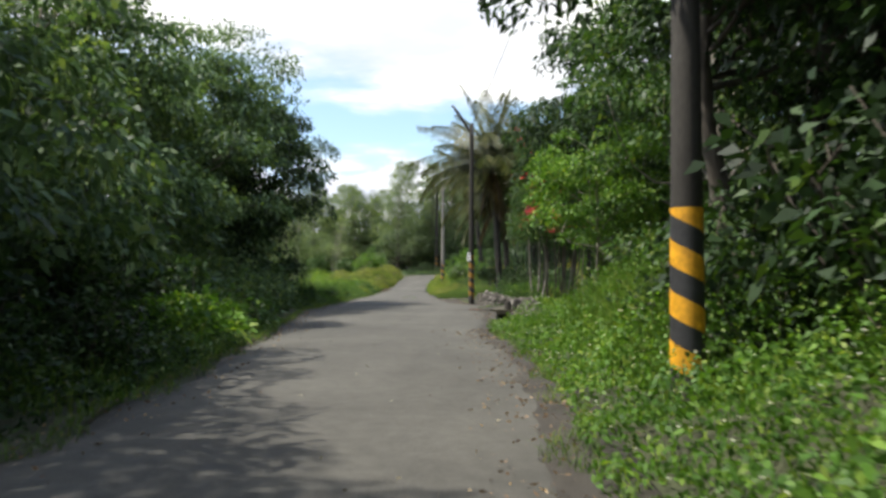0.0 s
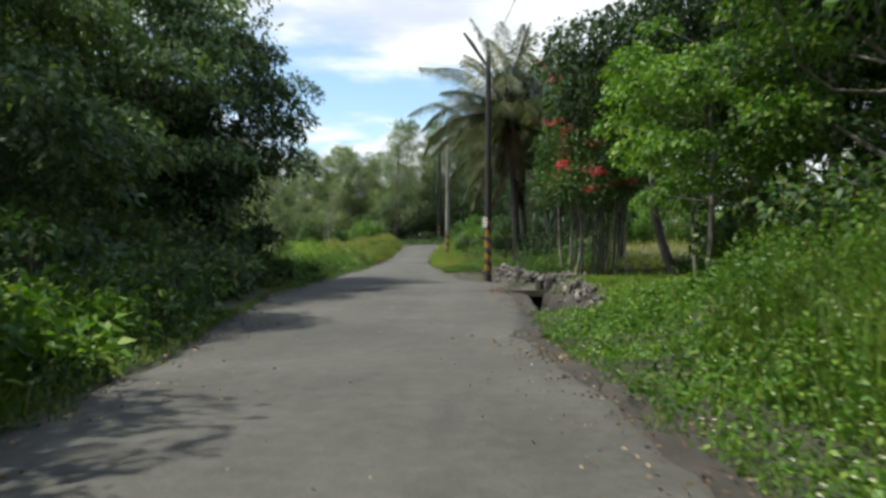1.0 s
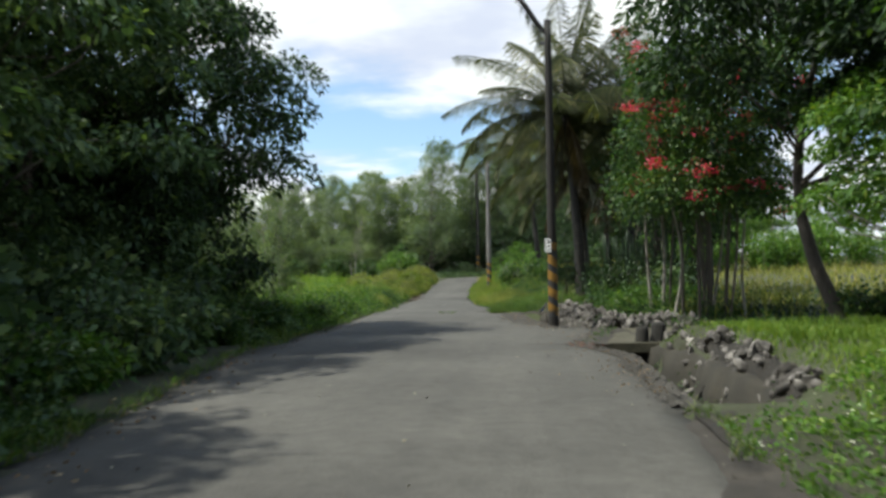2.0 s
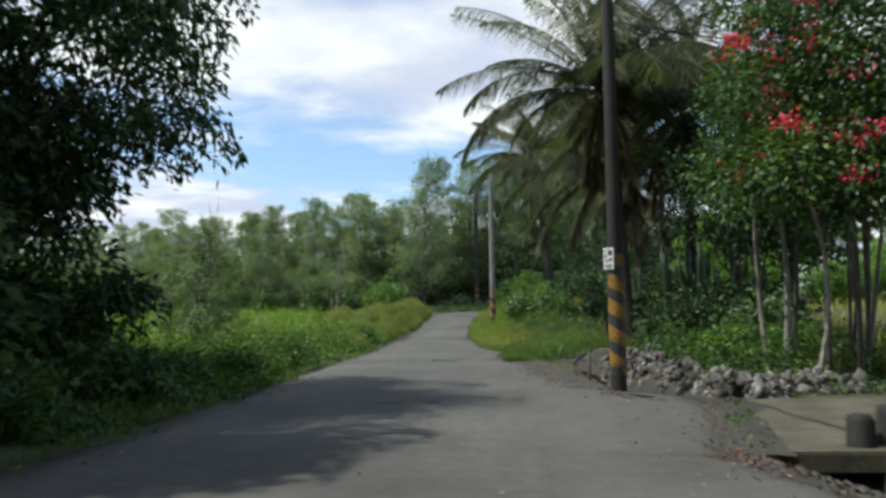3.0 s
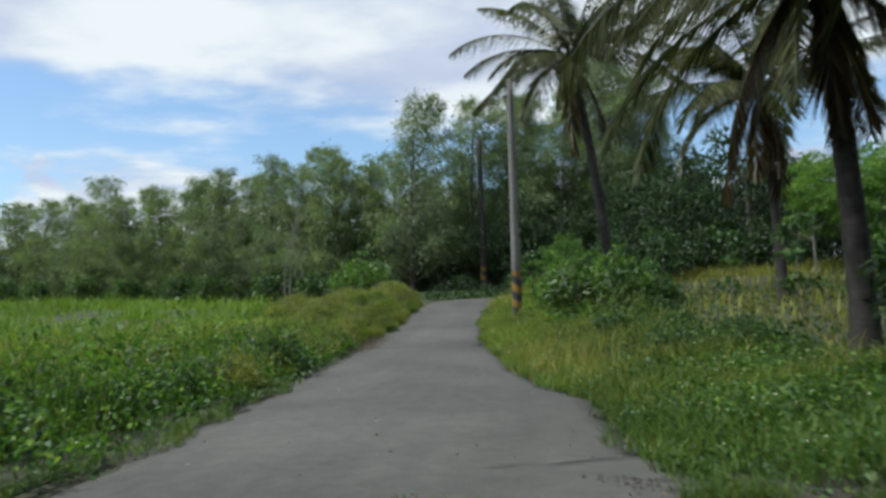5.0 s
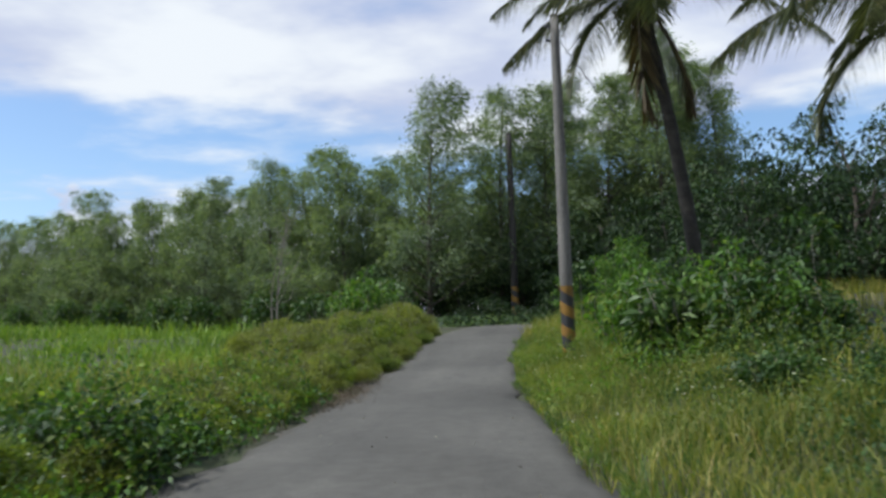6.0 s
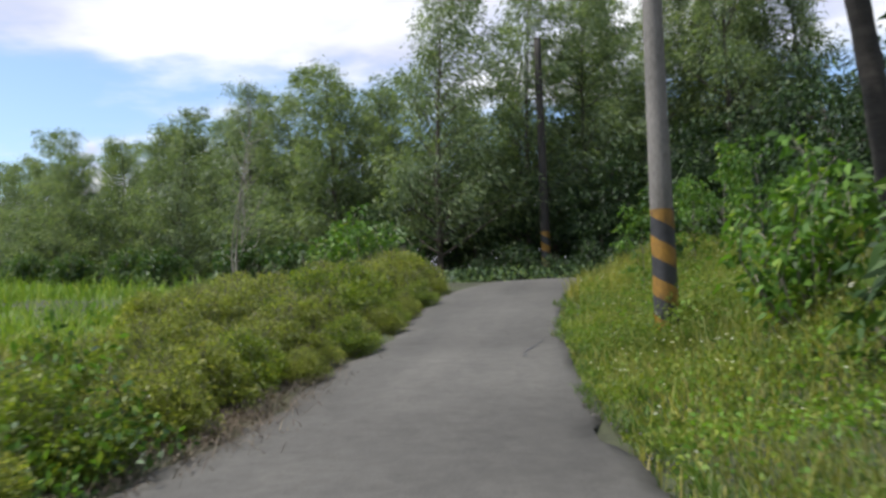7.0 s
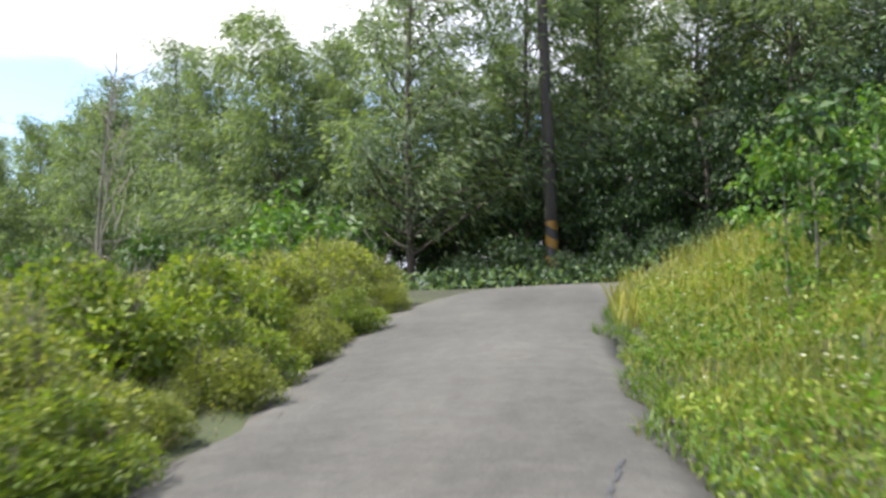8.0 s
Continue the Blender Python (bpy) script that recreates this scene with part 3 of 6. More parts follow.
def mound_mesh(name, w, h, lobes, leaves, leaf, leafmat, bark, aspect=0.5, stalks=160):
    """A rounded rank bush: lobes of small leaves heaped into a mound that reaches the ground, with thin shoots standing out of it."""
    a, q = rng.uniform(0, 2 * math.pi, lobes), np.sqrt(rng.uniform(0, 1, lobes))
    r = w * rng.uniform(0.26, 0.42, lobes)
    cz = np.maximum(h * np.sqrt(1 - 0.85 * q * q) * rng.uniform(0.45, 0.95, lobes) - r * 0.5, r * 0.4)
    c = np.stack([np.cos(a) * q * w * 0.8, np.sin(a) * q * w * 0.8, cz], 1)
    pick = rng.choice(lobes, leaves, p=r ** 2 / (r ** 2).sum())
    d = unit(rng.normal(size=(leaves, 3)) + np.array([0, 0, 0.3]))
    pos = c[pick] + d * (r[pick] * rng.uniform(0.25, 1.05, leaves) ** 0.5)[:, None] * np.array([1, 1, 0.85])
    pos[:, 2] = np.maximum(pos[:, 2], 0.02)
    size = leaf * rng.uniform(0.5, 1.5, leaves)
    v, f = leaf_quads(pos, d + rng.normal(size=(leaves, 3)) * 0.6 + np.array([0, 0, 0.2]), size, size * aspect, level=0.7)
    items = [limb((x * 0.3, y * 0.3, -0.1), (x, y, z), 0.015, 0.005, 0.08, 4) for x, y, z in c]
    k = rng.integers(0, lobes, stalks)
    for i in k:
        u = unit(rng.normal(size=3) * np.array([0.5, 0.5, 0.2]) + np.array([0, 0, 1.0]))
        items.append(limb(c[i], c[i] + u * (r[i] + rng.uniform(0.05, 0.22)), 0.004, 0.002, 0.05, 3))
    sv, sf = tubes([t for t in items if len(t[0]) == 4], 4)
    tv, tf = tubes([t for t in items if len(t[0]) == 3], 3)
    sf = [np.concatenate([x, y + len(sv)]) for x, y in zip([np.concatenate([g for g in sf if g.shape[1] == 4]), np.concatenate([g for g in sf if g.shape[1] == 3])], [np.concatenate([g for g in tf if g.shape[1] == 4]), np.concatenate([g for g in tf if g.shape[1] == 3])])]
    return mesh_np(name + "_stems", np.concatenate([sv, tv]), sf, bark, True), mesh_np(name + "_leaves", v, [f], leafmat)


def plant_bush(kind, x, y, turn=0, scale=1.0, label="", name="bush", category="bush", group="", squash=1.0):
    z = float(ground_z(x, y))
    e = base(name, Matrix.Translation((x, y, z - 0.03)) @ Matrix.Rotation(radians(turn), 4, "Z") @ Matrix.Diagonal((scale, scale, scale * squash, 1)), label, category, group)
    part("branchwork", kind[0], e)
    part("foliage", kind[1], e)
    return e


patchy = waves(21, 9, 0.5, 3.0)


def grow_trees():
    dark = [tree_meshes("wild_a", 10.5, 3.6, 0.9, 64, 19000, 0.2, LEAF_DARK, BARK, 0.17, 1.25, "tall", 0.35, flat=0.55, level=1.6),
            tree_meshes("wild_b", 9.5, 3.5, 0.8, 60, 19000, 0.19, LEAF_DARK, BARK, 0.15, 1.2, "tall", 0.3, flat=0.5, level=1.6),
            tree_meshes("wild_c", 9.0, 3.9, 1.0, 64, 19000, 0.2, LEAF_DARK, BARK, 0.16, 1.25, "round", 0.35, flat=0.5, level=1.6)]
    # same tree with shade-dark leaves, for the gloom where the lane begins
    deep = tree_meshes("wild_shaded", 10.0, 3.6, 0.8, 66, 20000, 0.18, LEAF_SHADED, BARK, 0.17, 1.2, "tall", 0.35, flat=0.55, level=1.6)
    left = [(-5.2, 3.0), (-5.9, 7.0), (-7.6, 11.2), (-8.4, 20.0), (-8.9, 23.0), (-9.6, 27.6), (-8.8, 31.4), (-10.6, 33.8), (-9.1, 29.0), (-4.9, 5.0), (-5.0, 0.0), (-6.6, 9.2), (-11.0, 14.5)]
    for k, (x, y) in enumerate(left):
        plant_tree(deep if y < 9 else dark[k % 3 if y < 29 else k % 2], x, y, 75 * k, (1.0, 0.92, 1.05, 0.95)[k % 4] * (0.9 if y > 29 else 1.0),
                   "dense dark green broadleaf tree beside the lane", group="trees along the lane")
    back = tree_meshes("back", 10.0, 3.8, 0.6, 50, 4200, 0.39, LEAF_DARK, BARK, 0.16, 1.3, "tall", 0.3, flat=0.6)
    # the last ten are never in view, added to block skylight at the start
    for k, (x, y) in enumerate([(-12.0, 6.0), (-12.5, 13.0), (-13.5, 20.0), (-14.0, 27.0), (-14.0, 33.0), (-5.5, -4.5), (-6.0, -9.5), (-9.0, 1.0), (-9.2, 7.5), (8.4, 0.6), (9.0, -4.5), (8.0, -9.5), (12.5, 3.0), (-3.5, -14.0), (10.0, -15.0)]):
        plant_tree(back, x, y, 75 * k, 1.0, "dense dark green broadleaf tree added mostly out of view", group="trees along the lane")
    # end trees: leaf colour carries the shade of the thicket's end
    end = tree_meshes("end_tree", 9.4, 3.5, 3.7, 74, 38000, 0.15, LEAF_SHADED, BARK, 0.18, 1.1, "round", 0.55, flat=0.8, level=0.8)
    plant_tree(end, -7.8, 35.6, 200, 1.0, "tree with shade-dark leaves at the end of the thicket reaching over the lane", group="trees along the lane")
    low = tree_meshes("low_shaded", 5.5, 2.3, 0.3, 46, 15000, 0.16, LEAF_SHADED, BARK, 0.12, 1.0, "round", 0.35, flat=0.6)
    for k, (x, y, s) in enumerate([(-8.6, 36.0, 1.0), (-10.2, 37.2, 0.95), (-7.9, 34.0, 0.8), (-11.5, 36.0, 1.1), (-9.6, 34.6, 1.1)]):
        plant_tree(low, x, y, 70 * k, s, "low tree coloured for shade at the end of the thicket", group="trees along the lane")
    tall = tree_meshes("grey_stem", 12.5, 2.2, 7.5, 26, 3500, 0.18, LEAF_DARK, BARK_PALE, 0.22, 1.0, "round")
    plant_tree(tall, -8.1, 34.4, 30, 1.0, "tall pale-stemmed tree rising above the thicket", group="trees along the lane")

    # broad_a and overhang take the shade-dark leaf colour
    mid = [tree_meshes("broad_a", 9.0, 3.4, 1.8, 74, 17500, 0.14, LEAF_SHADED, BARK, 0.2, 1.1, "round", 0.4, flat=0.6, level=1.2),
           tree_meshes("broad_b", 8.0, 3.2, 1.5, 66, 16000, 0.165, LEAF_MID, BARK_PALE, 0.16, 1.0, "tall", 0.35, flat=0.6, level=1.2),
           tree_meshes("overhang", 9.0, 3.4, 4.2, 44, 16000, 0.17, LEAF_SHADED, BARK, 0.17, 1.05, "tall", 0.5, flat=0.6, level=1.2)]
    right = [(8.4, 5.5, 0, 1.0), (7.3, 12.6, 2, 1.0), (9.0, 14.0, 0, 1.05), (7.9, 18.8, 1, 0.95), (8.1, 24.6, 2, 1.0), (7.0, 8.8, 2, 1.0), (8.8, 7.4, 0, 1.0), (9.8, 27.5, 1, 0.95), (12.5, 9.0, 0, 1.1), (13.0, 16.5, 1, 1.15), (13.0, 23.5, 0, 1.0),
             (12.0, 30.5, 1, 0.9), (9.3, 31.6, 2, 1.02), (8.9, 28.2, 2, 1.0), (8.2, 33.4, 2, 1.08), (17.5, 15, 0, 1.2), (17, 27, 0, 1.1)]
    for k, (x, y, i, s) in enumerate(right):
        plant_tree(mid[i], x, y, 50 * k, s, "leafy green broadleaf tree on the bank", group="trees on the bank")
    light = tree_meshes("young", 5.6, 1.8, 2.1, 40, 12000, 0.115, LEAF_LIGHT, BARK_PALE, 0.07, 0.66, "tall", 0.35, flat=0.75, level=0.8)
    plant_tree(light, 5.7, 20.6, 20, 0.86, "young tree with fresh bright green leaves", group="trees on the bank")
    plant_tree(light, 7.6, 29.4, 140, 0.85, "young tree with fresh bright green leaves", group="trees on the bank")

    for x, y, q in ((11.5, 74.0, 0.95), (13.6, 75.5, 1.0), (16.2, 76.6, 0.92), (19.0, 78.5, 1.0), (22.5, 79.5, 0.95), (26.5, 81.0, 1.0), (10.0, 73.0, 0.8)):
        plant_tree(light, x, y, 47 * x, q, "bright green leafy tree behind the grassy plot", group="trees behind the plot")
    dusk = tree_meshes("dusky", 7.2, 2.1, 2.5, 46, 8000, 0.15, LEAF_SHADED, BARK, 0.12, 0.9, "round", 0.4)
    for x, y, s in ((5.9, 46.4, 1.0), (7.2, 46.8, 0.9)):
        plant_tree(dusk, x, y, 60 * y, s, "dark small-leaved tree among the palms", group="trees near the palms")
    clipped = tree_meshes("clipped", 1.55, 0.62, 0.75, 16, 2600, 0.09, LEAF_SHADED, BARK, 0.06, 0.36, "tall", 0.2, split=True)
    for x, y, s in ((2.55, 47.4, 1.0), (3.35, 47.9, 0.95)):
        plant_tree(clipped, x, y, 60 * x, s, "small dark round-headed shrub on a short trunk", group="clipped shrubs", name="clipped_shrub", category="shrub")

    # the belt of tall feathery trees behind the field
    belt = [feather_meshes("feather_" + "abcd"[k], (11.5, 10.8, 11.8, 11.2)[k], (3.3, 2.9, 3.6, 3.1)[k], 0.7, (62, 56, 66, 60)[k], 14000, 0.25, LEAF_GREY_HAZE, BARK, 0.14, (0.7, 1.1, 0.5, 0.9)[k], plume=0.5) for k in range(4)]
    fine = [feather_meshes("fine_" + "ab"[k], 11.5, (3.1, 2.8)[k], (0.9, 1.1)[k], (66, 60)[k], 18000, 0.21, LEAF_GREY_HAZE, BARK, 0.13, (0.6, 0.9)[k], plume=0.5) for k in range(2)]
    front = [(-8.4, 88.2, 1.1, 0), (-4.9, 89.6, 1.12, 1), (-11.2, 90.6, 0.8, 1), (-13.9, 91.4, 0.96, 0), (-16.6, 93.6, 0.86, 1), (-19.5, 95.0, 0.93, 0), (-22.4, 97.2, 0.84, 1)]
    for k, (x, y, s, i) in enumerate(front):
        plant_tree(fine[i], x, y, 63 * k, s, "tall feathery grey-green tree in a row behind the field", group="trees behind the field")
    spots = [(-25.6, 99.0, 0.9, 2), (-28.9, 101.4, 1.0, 1), (-31.8, 103.4, 0.84, 0), (-35.0, 105.0, 0.9, 3), (-38.0, 107.2, 0.96, 2), (-41.5, 109.0, 0.86, 1), (-45.0, 111.0, 0.95, 0),
             (-49.0, 113.5, 0.92, 3), (-53.0, 115.5, 0.98, 2), (-57.0, 118.0, 0.9, 1), (-62.0, 121.0, 0.96, 0), (-67.0, 123.5, 0.9, 3), (-72.0, 126.0, 1.0, 2), (-78.0, 129.0, 0.95, 1),
             (-7.0, 91.8, 0.78, 1), (-10.0, 92.8, 0.86, 2), (-12.6, 93.6, 0.82, 3), (-15.2, 95.0, 0.9, 0), (-18.0, 96.8, 0.84, 1), (-21.0, 98.6, 0.86, 2), (-24.0, 100.2, 0.84, 3), (-28.0, 105.5, 0.95, 3), (-36.0, 110.0, 0.95, 1), (-46.0, 116.0, 0.95, 0), (-58.0, 123.0, 1.0, 2), (-84.0, 132.0, 1.0, 0)]
    for k, (x, y, s, i) in enumerate(spots):
        plant_tree(belt[i], x, y, 63 * k, s * (1.0, 0.95, 1.03, 0.92, 1.0)[k % 5], "tall feathery grey-green tree in a row behind the field", group="trees behind the field")
    high = [feather_meshes("gum_a", 15.0, 3.3, 4.0, 60, 17000, 0.23, LEAF_GREY_HAZE, BARK, 0.17, 0.5, plume=0.55),
            feather_meshes("gum_b", 14.0, 3.1, 5.0, 54, 15000, 0.23, LEAF_GREY_HAZE, BARK, 0.15, 0.7, plume=0.55)]
    for k, (x, y, s, i) in enumerate([(-2.4, 90.5, 0.88, 0), (0.8, 92.2, 0.95, 1), (3.8, 91.0, 1.02, 0), (7.0, 92.0, 0.95, 1), (-0.4, 96.0, 0.98, 1), (5.0, 96.5, 1.05, 0), (-5.4, 95.5, 0.72, 1)]):
        plant_tree(high[i], x, y, 40 * k, s, "tall slender tree with bare lower stem and dull green crown", group="trees at the bend")
    # fill tree, leaves darkened to stand for the wood's shaded inside
    shade = tree_meshes("shade", 6.5, 2.8, 0.5, 50, 6500, 0.2, LEAF_SHADED, BARK, 0.13, 1.0, "tall", 0.3)
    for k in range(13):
        plant_tree(shade, -19 - 5.2 * k, 108 + 2.7 * k, 50 * k, 1.15 + 0.1 * (k % 3), "fill tree coloured for shade behind the row of feathery trees", group="trees behind the field")
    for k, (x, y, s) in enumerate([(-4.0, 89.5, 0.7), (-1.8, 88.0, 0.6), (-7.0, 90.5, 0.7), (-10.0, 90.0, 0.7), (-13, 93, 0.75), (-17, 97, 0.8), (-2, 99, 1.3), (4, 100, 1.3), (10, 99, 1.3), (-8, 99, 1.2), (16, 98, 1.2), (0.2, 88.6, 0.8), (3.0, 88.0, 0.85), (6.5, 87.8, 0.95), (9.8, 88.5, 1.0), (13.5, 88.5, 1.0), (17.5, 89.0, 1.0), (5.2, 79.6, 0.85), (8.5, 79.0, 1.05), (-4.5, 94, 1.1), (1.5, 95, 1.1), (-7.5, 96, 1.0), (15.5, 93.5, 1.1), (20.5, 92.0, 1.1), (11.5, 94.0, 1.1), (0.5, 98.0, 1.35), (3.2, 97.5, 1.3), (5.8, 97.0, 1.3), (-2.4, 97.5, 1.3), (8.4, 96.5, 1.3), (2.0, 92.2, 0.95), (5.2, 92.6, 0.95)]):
        plant_tree(shade, x, y, 55 * k, s, "low leafy tree with the wood's shade in its colour", group="trees at the bend")


def palm_meshes(name, height, trunk_r, fronds, length, lean, dry=0, blow=(0.12, 0.0)):
    s = np.linspace(0, 1, 22)
    p = np.stack([lean[0] * s ** 1.6, lean[1] * s ** 1.6, -0.2 + (height + 0.2) * s], 1)
    r = trunk_r * (1 - 0.3 * s) + 0.12 * np.exp(-s * 16)
    r = r * np.where(np.arange(22) % 2, 1.05, 0.97)
    tv, tf, tc = tube(p, r, 12)
    trunk = mesh_np(name + "_trunk", tv, [tf, tc], BARK_PALM, True)
    top = p[-1]
    green, brown = [], []
    for k in range(fronds + dry):
        old = k >= fronds
        a = k * 2.39996 + rng.uniform(-0.5, 0.5)
        f = k / max(1, fronds - 1)
        el = rng.uniform(-1.3, -0.6) if old else 1.42 - 1.5 * f ** 0.9 + rng.uniform(-0.25, 0.25)
        L = length * rng.uniform(0.8, 1.12) * (0.7 if old else 1)
        q = np.linspace(0, 1, 14)
        out = np.array([math.cos(a), math.sin(a), 0])
        bend = rng.uniform(0.2, 0.75) + 0.5 * f if not old else 0.6
        ang = el - bend * q ** 1.5 * (1.3 if el > 0 else 0.9)
        step = L / 13
        pts = [top + np.array([0, 0, 0.05])]
        for g in ang[1:]:
            pts.append(pts[-1] + step * (out * math.cos(g) + np.array([0, 0, math.sin(g)])) + np.array([blow[0], blow[1], 0]) * step * 0.55)
        pts = np.array(pts)
        (brown if old else green).append(pts)
    made = []
    for kind, group in (("frond", green), ("dry_frond", brown)):
        for i, pts in enumerate(group):
            n = 104
            q = np.linspace(0.14, 0.995, n)
            idx = q * 13
            i0 = np.minimum(idx.astype(int), 12)
            fr = (idx - i0)[:, None]
            at = pts[i0] * (1 - fr) + pts[i0 + 1] * fr
            t = unit(pts[i0 + 1] - pts[i0])
            side = unit(np.cross(t, np.array([0, 0, 1.0])))
            vs, fs = [], []
            for sgn in (-1, 1):
                hang = 0.6 if kind == "frond" else 1.3
                way = side * sgn * rng.uniform(0.7, 1.1, (n, 1)) + t * 0.55 + np.array([0, 0, -1.0]) * (hang + rng.uniform(-0.2, 0.5, (n, 1)))
                way = unit(way + np.array([blow[0], blow[1], 0]) * 0.6)
                ll = (0.55 * np.sin(q * math.pi) ** 0.6 + 0.1) * rng.uniform(0.55, 1.1, n) * length / 3.1 * np.where(rng.uniform(size=n) < rng.uniform(0.02, 0.22), 0.25, 1.0)
                wv = np.cross(way, t)
                wv = unit(wv) * 0.02
                tip = at + way * ll[:, None]
                tip[:, 2] -= 0.18 * ll
                m = at + way * ll[:, None] * 0.5
                v = np.stack([at - wv * 0.6, at + wv * 0.6, m + wv, tip, m - wv], 1).reshape(-1, 3)
                fs.append(np.arange(5 * n).reshape(n, 5) + sum(len(x) for x in vs))
                vs.append(v)
            rv, rf, rc = tube(pts, np.linspace(0.035, 0.008, 14), 5)
            o = sum(len(x) for x in vs)
            vs.append(rv)
            mat = PALM_LEAF if kind == "frond" else PALM_DRY
            made.append((kind, mesh_np(name + kind, np.concatenate(vs), fs + [rf + o, rc + o], mat)))
    return trunk, made


def plant_palm(x, y, z, turn, *args, label, **kw):
    trunk, made = palm_meshes("palm", *args, **kw)
    e = base("coconut_palm", Matrix.Translation((x, y, z)) @ Matrix.Rotation(radians(turn), 4, "Z"), label, "palm tree", "coconut palms")
    part("trunk", trunk, e)
    for kind, me in made:
        part(kind, me, e, "withered brown frond" if kind == "dry_frond" else "")


def grow_palms():
    plant_palm(3.1, 47.0, 0.2, 0, 7.5, 0.2, 42, 5.0, (-0.45, 0.5), 6, label="coconut palm with ringed trunk and wind-blown fronds")
    plant_palm(3.6, 52.2, 0.25, 0, 6.1, 0.2, 36, 4.8, (-0.35, 0.2), 4, label="coconut palm with a few withered fronds")
    plant_palm(1.5, 67.6, 0.4, 0, 9.2, 0.19, 28, 4.6, (-1.15, 0.0), 2, label="slender leaning coconut palm with ragged fronds")
    plant_palm(5.4, 62.0, 0.6, 0, 6.2, 0.15, 28, 4.4, (-0.3, 0.2), 4, label="small coconut palm on the grassy plot")
    plant_palm(5.2, 48.8, 0.35, 0, 7.0, 0.18, 38, 4.9, (0.1, 0.2), 6, label="coconut palm with dark wind-blown fronds")
    plant_palm(8.5, 50.0, 0.6, 0, 5.4, 0.16, 22, 3.8, (0.2, 0.2), 3, label="coconut palm behind the flowering thicket")


# ---- poles and wires ----
def band(r0, r1, lead, turns, share, start, top, n=20):
    """A painted helical stripe round the pole, 3 mm proud."""
    steps = int(turns * n) + 1
    vs = []
    for i in range(steps):
        a = 2 * math.pi * i / n
        zc = start - lead * i / n
        for dz in (0, -share * lead):
            z = min(zc + dz, top)
            r = r0 + (r1 - r0) * z / 8.3 + 0.004
            vs.append((r * math.cos(a), r * math.sin(a), z))
    i = np.arange(steps - 1) * 2
    return np.array(vs), np.stack([i, i + 1, i + 3, i + 2], -1)


def pole(x, y, z, height, material, label, stripe_top, lead=0.49, r0=0.17, r1=0.105, lean=(0, 0), paint=None, share=0.5, turn=0.9):
    e = base("utility_pole", Matrix.Translation((x, y, z)) @ Euler((radians(lean[0]), radians(lean[1]), 0)).to_matrix().to_4x4(), label, "utility pole", "utility poles")
    s = np.linspace(0, 1, 14)
    v, f, c = tube(np.c_[0 * s, 0 * s, -0.4 + s * (height + 0.4)], r0 + (r1 - r0) * s, 20)
    part("shaft", mesh_np("pole_shaft", v, [f, c], material, True), e)
    s = np.linspace(0.25, stripe_top, 6)
    v, f, c = tube(np.c_[0 * s, 0 * s, s], r0 + (r1 - r0) * s / 8.3 + 0.002, 20)
    part("black_band", mesh_np("pole_band", v, [f], BLACK, True), e, "worn black paint band")
    v, f = band(r0, r1, lead, (stripe_top - 0.35) / lead + 1, share, stripe_top + lead * turn, stripe_top)
    part("yellow_stripe", mesh_np("pole_stripe", v, [f], paint or YELLOW, True), e, "yellow warning stripe wound round the pole")
    cv, cf, cc = tube(np.array([[0, 0, height - 0.02], [0, 0, height + 0.03], [0, 0, height + 0.05]]), np.array([r1 + 0.01, r1 + 0.01, 0.02]), 16)
    part("cap", mesh_np("pole_cap", cv, [cf, cc], material, True), e)
    for k, h in enumerate((height - 0.25, height - 0.6)):
        bv, bf, bc = tube(np.array([[-r1 - 0.14, 0, h], [-r1 - 0.05, 0, h], [-r1 + 0.02, 0, h]]), np.array([0.035, 0.045, 0.02]), 10)
        part("insulator", mesh_np("pole_insulator", bv, [bf, bc], STEEL, True), e)
    return e


def box_bm(sx, sy, sz, bevel=0.004):
    bm = bmesh.new()
    bmesh.ops.create_cube(bm, size=1.0)
    bmesh.ops.scale(bm, vec=(sx, sy, sz), verts=bm.verts)
    if bevel:
        bmesh.ops.bevel(bm, geom=bm.edges[:], offset=bevel, segments=2, affect="EDGES")
    return bm


def from_bm(name, bm, material):
    me = bpy.data.meshes.new(name)
    bm.to_mesh(me)
    bm.free()
    me.materials.append(material)
    return me


def wire(a, b, sag, r=0.012):
    s = np.linspace(0, 1, 24)[:, None]
    p = np.asarray(a, float) * (1 - s) + np.asarray(b, float) * s
    p[:, 2] -= sag * 4 * (s * (1 - s))[:, 0]
    v, f, c = tube(p, np.full(24, r), 5)
    ob = part("overhead_wire", mesh_np("wire", v, [f, c], WIRE, True))
    tagged(ob, "thin black overhead wire between the poles", "wire", "overhead wires", "thing")


